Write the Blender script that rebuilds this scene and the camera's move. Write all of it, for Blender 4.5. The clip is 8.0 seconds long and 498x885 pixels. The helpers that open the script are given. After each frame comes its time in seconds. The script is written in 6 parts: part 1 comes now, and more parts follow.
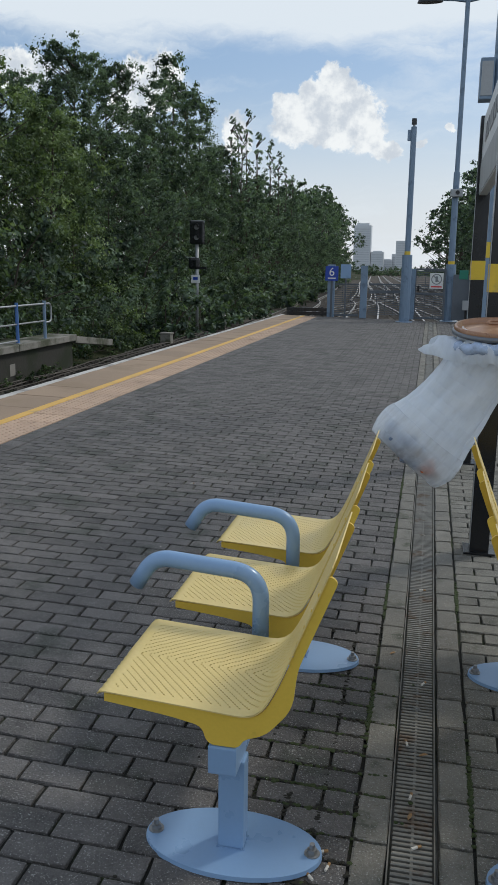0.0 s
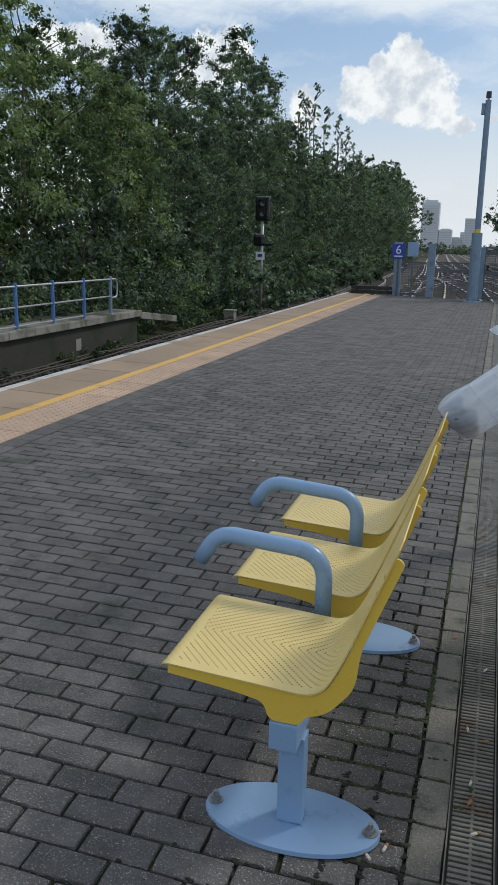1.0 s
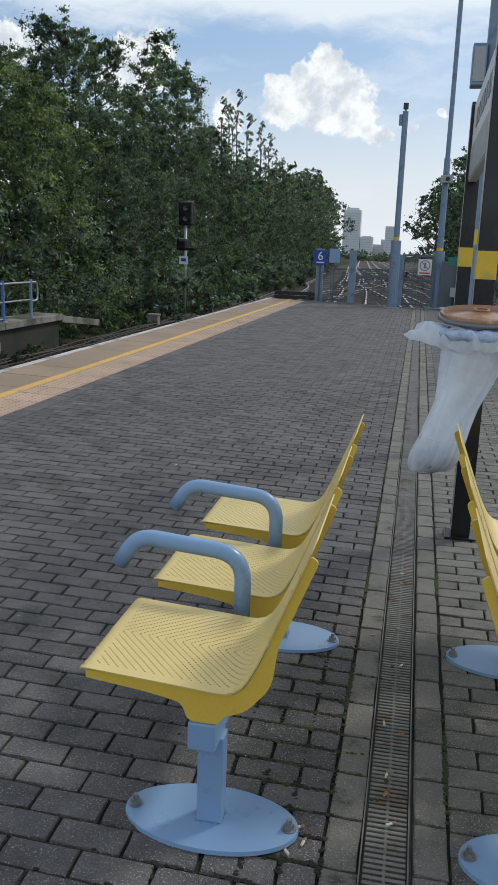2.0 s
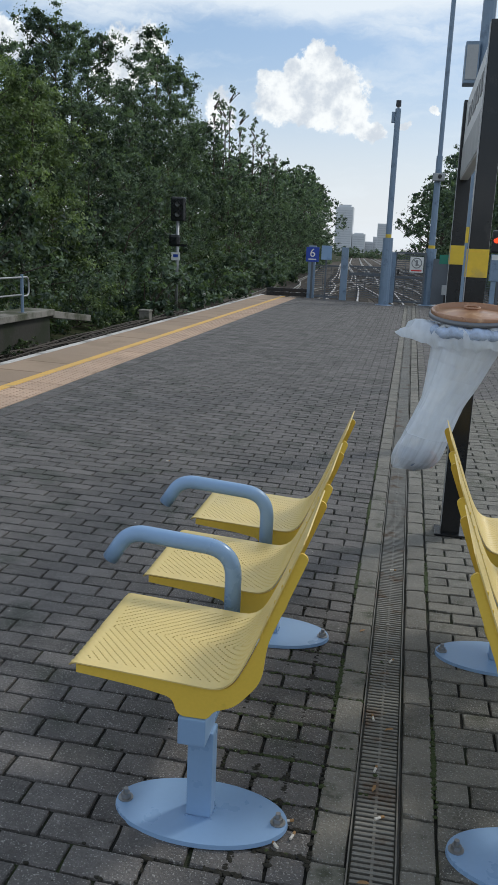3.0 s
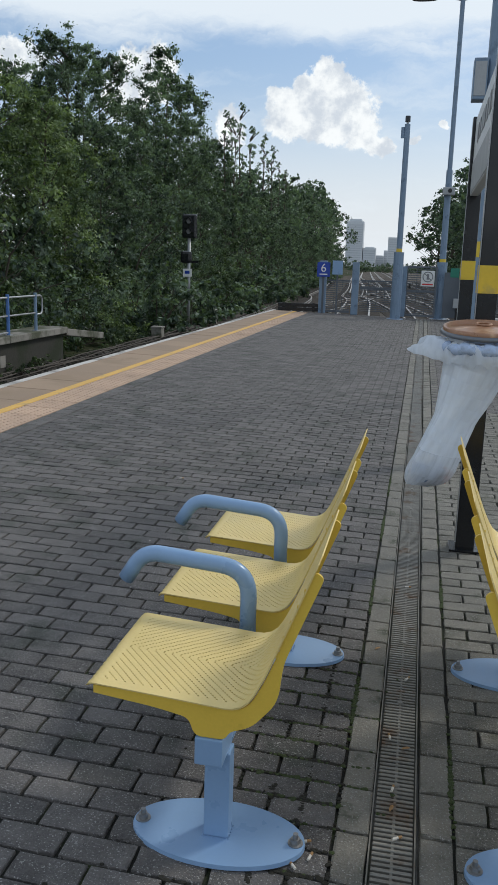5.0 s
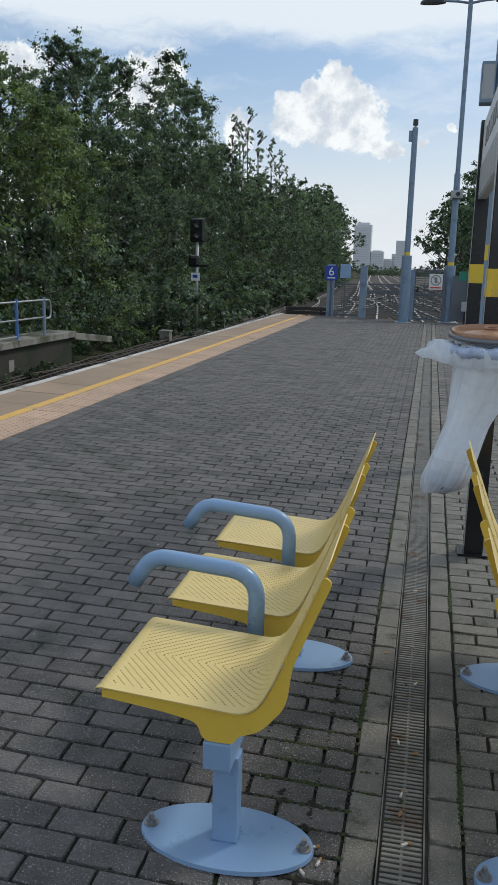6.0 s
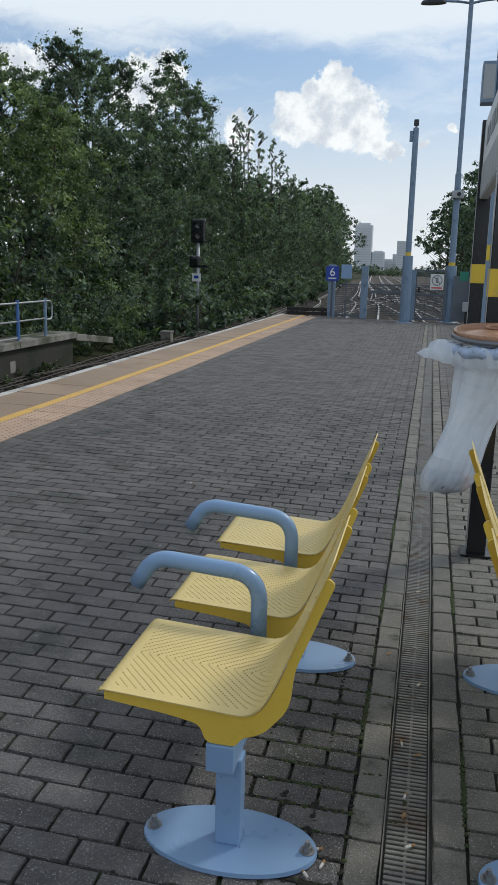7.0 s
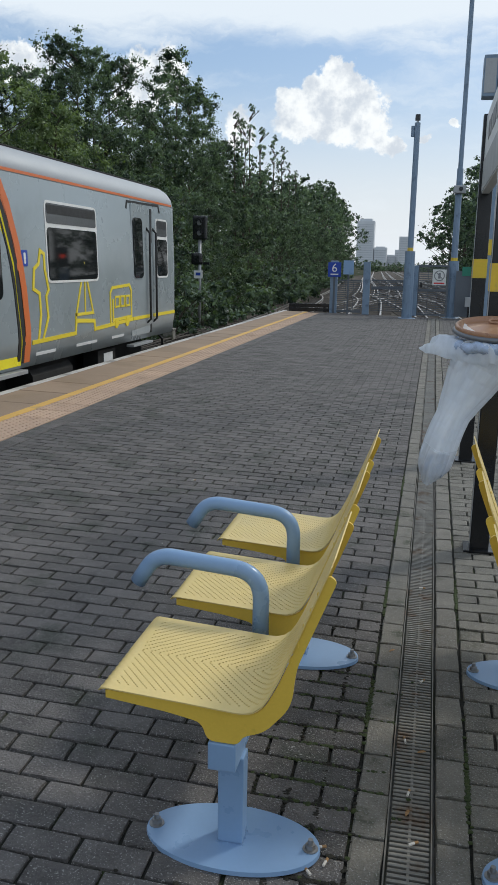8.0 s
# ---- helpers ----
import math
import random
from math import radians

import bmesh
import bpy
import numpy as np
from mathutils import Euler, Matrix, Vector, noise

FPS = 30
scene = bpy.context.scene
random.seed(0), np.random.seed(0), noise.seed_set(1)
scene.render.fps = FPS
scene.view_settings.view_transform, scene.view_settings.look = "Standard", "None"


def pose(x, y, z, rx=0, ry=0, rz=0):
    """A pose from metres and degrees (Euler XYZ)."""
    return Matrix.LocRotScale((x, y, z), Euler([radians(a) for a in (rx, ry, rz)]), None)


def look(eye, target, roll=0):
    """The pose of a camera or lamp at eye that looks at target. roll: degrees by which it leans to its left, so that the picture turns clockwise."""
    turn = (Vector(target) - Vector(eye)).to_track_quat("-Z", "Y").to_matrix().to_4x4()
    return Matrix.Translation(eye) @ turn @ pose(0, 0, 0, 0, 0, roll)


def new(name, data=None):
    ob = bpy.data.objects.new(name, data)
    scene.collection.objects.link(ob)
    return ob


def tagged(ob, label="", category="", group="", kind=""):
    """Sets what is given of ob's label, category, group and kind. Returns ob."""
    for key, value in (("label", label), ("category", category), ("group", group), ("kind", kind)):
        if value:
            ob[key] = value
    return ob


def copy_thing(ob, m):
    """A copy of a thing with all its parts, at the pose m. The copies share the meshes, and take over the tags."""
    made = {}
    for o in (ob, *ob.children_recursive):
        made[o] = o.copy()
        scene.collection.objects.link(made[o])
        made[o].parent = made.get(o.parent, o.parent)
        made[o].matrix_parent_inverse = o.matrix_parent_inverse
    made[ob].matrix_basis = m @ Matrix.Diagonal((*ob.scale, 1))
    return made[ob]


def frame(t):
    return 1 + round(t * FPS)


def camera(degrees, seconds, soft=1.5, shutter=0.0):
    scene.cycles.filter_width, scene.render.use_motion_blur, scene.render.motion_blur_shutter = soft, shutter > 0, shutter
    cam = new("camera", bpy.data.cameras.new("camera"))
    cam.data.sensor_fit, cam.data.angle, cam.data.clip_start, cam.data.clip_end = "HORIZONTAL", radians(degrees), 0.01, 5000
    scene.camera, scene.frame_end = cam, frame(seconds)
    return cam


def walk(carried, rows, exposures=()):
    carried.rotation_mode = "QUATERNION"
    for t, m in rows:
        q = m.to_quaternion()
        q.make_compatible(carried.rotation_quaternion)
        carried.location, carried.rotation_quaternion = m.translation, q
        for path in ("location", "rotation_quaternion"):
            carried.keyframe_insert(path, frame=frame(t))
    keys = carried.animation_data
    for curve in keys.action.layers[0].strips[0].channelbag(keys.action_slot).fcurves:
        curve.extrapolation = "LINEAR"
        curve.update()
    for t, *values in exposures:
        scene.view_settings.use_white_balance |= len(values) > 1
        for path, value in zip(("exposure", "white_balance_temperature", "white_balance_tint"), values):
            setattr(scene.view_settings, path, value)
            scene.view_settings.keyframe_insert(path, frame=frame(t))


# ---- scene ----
cam = camera(34.0, 8.0, soft=0.95)
# Platform crossfall: the paving falls towards the drain, so the path fitted on it is leaned to true upright.
LEAN = Matrix.Translation((0.16, 0, 0)) @ pose(0, 0, 0, 0, 1.3, 0) @ Matrix.Translation((-0.16, 0, 0))
PATH = [
    (0, (0.088, -0.187, 1.537), (-0.318, 1.724, 1.108), 2.1),
    (0.5, (0.085, -0.185, 1.534), (-0.412, 1.694, 1.065), 2.3),
    (1, (0.066, -0.185, 1.534), (-0.477, 1.678, 1.047), 2.5),
    (1.5, (0.078, -0.19, 1.535), (-0.365, 1.703, 1.068), 2.8),
    (2, (0.095, -0.2, 1.534), (-0.273, 1.71, 1.067), 3.3),
    (3.5, (0.099, -0.212, 1.538), (-0.246, 1.7, 1.063), 3.7),
    (4, (0.101, -0.217, 1.553), (-0.243, 1.696, 1.081), 3.7),
    (4.5, (0.096, -0.216, 1.549), (-0.256, 1.698, 1.092), 3.5),
    (5, (0.095, -0.223, 1.555), (-0.285, 1.69, 1.114), 3.0),
    (6.5, (0.093, -0.221, 1.557), (-0.309, 1.689, 1.124), 2.8),
    (7, (0.09, -0.216, 1.556), (-0.313, 1.694, 1.124), 2.7),
    (7.5, (0.093, -0.208, 1.553), (-0.31, 1.704, 1.125), 2.7),
    (8, (0.095, -0.204, 1.554), (-0.315, 1.703, 1.114), 2.3),
]
walk(cam, [(t, LEAN @ look(eye, target, roll)) for t, eye, target, roll in PATH], exposures=[(0, -0.10, 6200, 7), (0.5, -0.20, 6200, 7), (1.0, -0.06, 6200, 7), (1.5, 0.06, 6200, 7), (2.0, 0.02, 6200, 7), (3.5, 0.02, 6200, 7), (6.5, -0.02, 6200, 7), (8, 0.04, 6200, 7)])

# ---- light ----
SUN_AZ, SUN_EL = 44.0, 42.0      # degrees from +y towards +x, and above the horizon


def way_of(az, el):
    a, e = radians(az), radians(el)
    return Vector((math.sin(a) * math.cos(e), math.cos(a) * math.cos(e), math.sin(e)))


sun = new("sun", bpy.data.lights.new("sun", "SUN"))
sun.data.energy, sun.data.angle, sun.data.color = 1.4, radians(9.0), (1.0, 0.93, 0.82)
sun.matrix_world = look(way_of(SUN_AZ, SUN_EL) * 50, (0, 0, 0))


class Nodes:
    """A small hand for wiring node trees."""

    def __init__(self, tree, keep=False):
        self.tree = tree
        if not keep:
            tree.nodes.clear()

    def add(self, kind):
        return self.tree.nodes.new(kind)

    def put(self, socket, value):
        if isinstance(value, bpy.types.NodeSocket):
            self.tree.links.new(value, socket)
        else:
            socket.default_value = value

    def math(self, op, a, b=0.0, c=0.0):
        n = self.add("ShaderNodeMath")
        n.operation = op
        for s, v in zip(n.inputs, (a, b, c)):
            self.put(s, v)
        return n.outputs[0]

    def vmath(self, op, a, b=(0, 0, 0), out=0):
        n = self.add("ShaderNodeVectorMath")
        n.operation = op
        self.put(n.inputs[0], a)
        if op == "SCALE":
            self.put(n.inputs["Scale"], b)
        else:
            self.put(n.inputs[1], b)
        return n.outputs[out]

    def ramp(self, x, lo, hi, a=0.0, b=1.0):
        n = self.add("ShaderNodeMapRange")
        n.interpolation_type = "SMOOTHSTEP"
        for s, v in zip(n.inputs, (x, lo, hi, a, b)):
            self.put(s, v)
        return n.outputs[0]

    def mix(self, f, a, b):
        n = self.add("ShaderNodeMix")
        n.data_type = "RGBA"
        self.put(n.inputs[0], f)
        self.put(n.inputs[6], a)
        self.put(n.inputs[7], b)
        return n.outputs[2]

    def noise(self, scale, vec=None, detail=4.0, rough=0.6, out=0):
        n = self.add("ShaderNodeTexNoise")
        n.inputs["Scale"].default_value, n.inputs["Detail"].default_value, n.inputs["Roughness"].default_value = scale, detail, rough
        if vec is not None:
            self.put(n.inputs["Vector"], vec)
        return n.outputs[out]


def make_world():
    world = bpy.data.worlds.new("sky")
    scene.world, world.use_nodes = world, True
    w = Nodes(world.node_tree)
    sky = w.add("ShaderNodeTexSky")
    sky.sky_type, sky.sun_disc, sky.sun_elevation, sky.sun_rotation = "NISHITA", False, radians(SUN_EL), radians(SUN_AZ)
    sky.air_density, sky.dust_density, sky.ozone_density = 1.0, 1.6, 2.0
    d = w.add("ShaderNodeTexCoord").outputs["Generated"]
    fine = w.noise(26.0, d, 7.0, 0.6, 1)
    warp = w.vmath("SCALE", w.vmath("SUBTRACT", fine, (0.5, 0.5, 0.5)), 0.035)
    dd = w.vmath("ADD", d, warp)
    ragged = w.math("MULTIPLY", w.math("SUBTRACT", w.noise(58.0, d, 7.0, 0.68), 0.5), 1.35)
    cover = None
    # cumulus puffs: azimuth and elevation (degrees), width and height (radians)
    for az, el, rx, rz in CUMULUS:
        off = w.vmath("SUBTRACT", dd, tuple(way_of(az, el)))
        squash = w.vmath("MULTIPLY", off, (1 / rx, 1 / rx, 1 / rz))
        m = w.ramp(w.math("ADD", w.vmath("LENGTH", squash, out=1), ragged), 1.08, 0.80)
        cover = m if cover is None else w.math("MAXIMUM", cover, m)
    sep = w.add("ShaderNodeSeparateXYZ")
    w.put(sep.inputs[0], d)
    up = sep.outputs[2]
    # long veils of high cloud over the upper sky
    veil_co = w.vmath("MULTIPLY", dd, (3.0, 3.0, 14.0))
    streak = w.noise(1.6, veil_co, 6.0, 0.6)
    rise = w.math("ADD", up, w.math("MULTIPLY", w.math("SUBTRACT", streak, 0.5), 0.10))
    veil = w.math("MULTIPLY", w.ramp(rise, 0.222, 0.262), w.ramp(up, 0.9, 0.3, 0.35, 1.0))
    wisps = w.math("MULTIPLY", w.ramp(streak, 0.50, 0.72), 0.45)
    veil = w.math("MAXIMUM", veil, wisps)
    low = w.ramp(up, 0.23, 0.02, 0.0, 0.90)
    shade = w.ramp(w.noise(34.0, d, 6.0, 0.62), 0.36, 0.62, 0.0, 1.0)
    base = w.mix(0.35, sky.outputs[0], (4.6, 6.2, 8.6, 1))
    base = w.mix(low, base, (8.0, 8.05, 8.2, 1))
    base = w.mix(w.math("MULTIPLY", veil, 0.9), base, (8.2, 8.5, 8.8, 1))
    white = w.mix(shade, (6.3, 6.6, 7.1, 1), (9.4, 9.3, 9.15, 1))
    base = w.mix(cover, base, white)
    bg = w.add("ShaderNodeBackground")
    w.put(bg.inputs[0], base)
    bg.inputs[1].default_value = 0.105
    out = w.add("ShaderNodeOutputWorld")
    w.put(out.inputs[0], bg.outputs[0])


CUMULUS = [(-9.3, 9.4, 0.032, 0.026), (-8.0, 10.4, 0.030, 0.028), (-7.0, 11.9, 0.020, 0.020), (-6.3, 11.0, 0.022, 0.024), (-5.4, 9.8, 0.028, 0.030), (-4.5, 8.6, 0.022, 0.024),
           (-3.6, 7.6, 0.016, 0.014), (-6.8, 8.8, 0.046, 0.018), (-10.2, 10.6, 0.016, 0.012), (-8.6, 11.3, 0.014, 0.012),
           (-20.0, 10.9, 0.034, 0.040), (-18.4, 11.5, 0.026, 0.034), (-13.4, 8.6, 0.018, 0.026), (-28.0, 12.0, 0.060, 0.024), (0.7, 8.9, 0.006, 0.004), (-1.2, 8.0, 0.012, 0.004)]
make_world()

# ---- materials ----


def surface(name, colour, rough=0.6, metal=0.0, vary=0.18, scale=6.0, fine=60.0, bump=0.15, depth=0.004, tint=None, tint_amount=0.0,
            tint_scale=2.0, per_piece=0.0, speck=None, spec=0.5):
    """Base colour with a coarse and a fine grain, an optional second colour in patches, specks and a bump."""
    mat = bpy.data.materials.new(name)
    mat.use_nodes = True
    n = Nodes(mat.node_tree)
    co = n.add("ShaderNodeTexCoord").outputs["Object"]
    geo = n.add("ShaderNodeNewGeometry")
    co = geo.outputs["Position"] if per_piece else co
    coarse, small = n.noise(scale, co, 5.0), n.noise(fine, co, 3.0)
    level = n.math("ADD", n.math("MULTIPLY", n.math("SUBTRACT", coarse, 0.5), vary * 2.4), n.math("MULTIPLY", n.math("SUBTRACT", small, 0.5), vary * 1.6))
    if per_piece:
        info = n.add("ShaderNodeObjectInfo")
        r = n.math("FRACT", n.math("ADD", info.outputs["Random"], geo.outputs["Random Per Island"]))
        level = n.math("ADD", level, n.math("MULTIPLY", n.math("SUBTRACT", r, 0.5), per_piece * 2))
    col = n.vmath("SCALE", tuple(colour), n.math("ADD", level, 1.0))
    if tint:
        patch = n.ramp(n.noise(tint_scale, co, 6.0, 0.65), 0.62 - 0.3 * tint_amount, 0.78 - 0.3 * tint_amount)
        col = n.mix(patch, col, (*tint, 1))
    if speck:
        dots = n.ramp(n.noise(speck[1], co, 2.0, 0.5), 0.60, 0.68)
        col = n.mix(n.math("MULTIPLY", dots, 0.8), col, (*speck[0], 1))
    b = n.add("ShaderNodeBsdfPrincipled")
    n.put(b.inputs["Base Color"], col)
    n.put(b.inputs["Roughness"], n.ramp(coarse, 0.2, 0.8, max(0.03, rough - 0.1), min(1.0, rough + 0.1)))
    b.inputs["Metallic"].default_value = metal
    b.inputs["Specular IOR Level"].default_value = spec
    if bump:
        bp = n.add("ShaderNodeBump")
        bp.inputs["Strength"].default_value, bp.inputs["Distance"].default_value = bump, depth
        n.put(bp.inputs["Height"], n.math("ADD", small, n.math("MULTIPLY", coarse, 0.6)))
        n.put(b.inputs["Normal"], bp.outputs[0])
    o = n.add("ShaderNodeOutputMaterial")
    n.put(o.inputs[0], b.outputs[0])
    return mat


def shaded_leafy(name, dark, light, through_light=0.3, rough=0.62):
    mat = bpy.data.materials.new(name)
    mat.use_nodes = True
    n = Nodes(mat.node_tree)
    geo = n.add("ShaderNodeNewGeometry")
    r = geo.outputs["Random Per Island"]
    # patches by position tint the leaves like lit clumps and shaded gaps
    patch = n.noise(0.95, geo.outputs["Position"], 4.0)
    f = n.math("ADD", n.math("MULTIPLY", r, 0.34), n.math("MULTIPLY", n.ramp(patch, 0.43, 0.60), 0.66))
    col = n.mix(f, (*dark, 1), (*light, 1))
    b = n.add("ShaderNodeBsdfPrincipled")
    n.put(b.inputs["Base Color"], col)
    b.inputs["Roughness"].default_value = rough
    b.inputs["Specular IOR Level"].default_value = 0.3
    t = n.add("ShaderNodeBsdfTranslucent")
    n.put(t.inputs[0], n.vmath("MULTIPLY", col, (1.3, 1.5, 0.5)))
    m = n.add("ShaderNodeMixShader")
    m.inputs[0].default_value = through_light
    n.put(m.inputs[1], b.outputs[0])
    n.put(m.inputs[2], t.outputs[0])
    o = n.add("ShaderNodeOutputMaterial")
    n.put(o.inputs[0], m.outputs[0])
    return mat


def film_plastic(name, least=0.04, most=0.36):
    """Thin milky polythene: part of the light passes, part is scattered, with a soft gloss."""
    mat = bpy.data.materials.new(name)
    mat.use_nodes = True
    n = Nodes(mat.node_tree)
    co = n.add("ShaderNodeTexCoord").outputs["Object"]
    b = n.add("ShaderNodeBsdfPrincipled")
    b.inputs["Base Color"].default_value = (0.90, 0.945, 1.0, 1)
    b.inputs["Roughness"].default_value = 0.20
    t = n.add("ShaderNodeBsdfTranslucent")
    t.inputs[0].default_value = (0.90, 0.945, 1.0, 1)
    c = n.add("ShaderNodeBsdfTransparent")
    bp = n.add("ShaderNodeBump")
    bp.inputs["Strength"].default_value, bp.inputs["Distance"].default_value = 0.35, 0.01
    n.put(bp.inputs["Height"], n.noise(14.0, n.vmath("MULTIPLY", co, (1, 1, 0.35)), 5.0))
    n.put(b.inputs["Normal"], bp.outputs[0])
    m1, m2 = n.add("ShaderNodeMixShader"), n.add("ShaderNodeMixShader")
    m1.inputs[0].default_value = 0.5
    n.put(m1.inputs[1], b.outputs[0])
    n.put(m1.inputs[2], t.outputs[0])
    n.put(m2.inputs[0], n.ramp(n.noise(11.0, n.vmath("MULTIPLY", co, (1, 1, 0.16)), 4.0), 0.36, 0.66, least, most))
    n.put(m2.inputs[1], m1.outputs[0])
    n.put(m2.inputs[2], c.outputs[0])
    o = n.add("ShaderNodeOutputMaterial")
    n.put(o.inputs[0], m2.outputs[0])
    return mat


def glazing(name):
    """Dark tinted window glass before an unlit saloon."""
    mat = bpy.data.materials.new(name)
    mat.use_nodes = True
    n = Nodes(mat.node_tree)
    b = n.add("ShaderNodeBsdfPrincipled")
    b.inputs["Base Color"].default_value = (0.012, 0.014, 0.015, 1)
    b.inputs["Roughness"].default_value = 0.04
    b.inputs["Specular IOR Level"].default_value = 0.28
    bp = n.add("ShaderNodeBump")
    bp.inputs["Strength"].default_value, bp.inputs["Distance"].default_value = 0.02, 0.02
    n.put(bp.inputs["Height"], n.noise(1.4, n.add("ShaderNodeTexCoord").outputs["Object"], 2.0))
    n.put(b.inputs["Normal"], bp.outputs[0])
    o = n.add("ShaderNodeOutputMaterial")
    n.put(o.inputs[0], b.outputs[0])
    return mat


def lamp_glow(name, colour, power):
    mat = bpy.data.materials.new(name)
    mat.use_nodes = True
    n = Nodes(mat.node_tree)
    e = n.add("ShaderNodeEmission")
    e.inputs[0].default_value, e.inputs[1].default_value = (*colour, 1), power
    o = n.add("ShaderNodeOutputMaterial")
    n.put(o.inputs[0], e.outputs[0])
    return mat


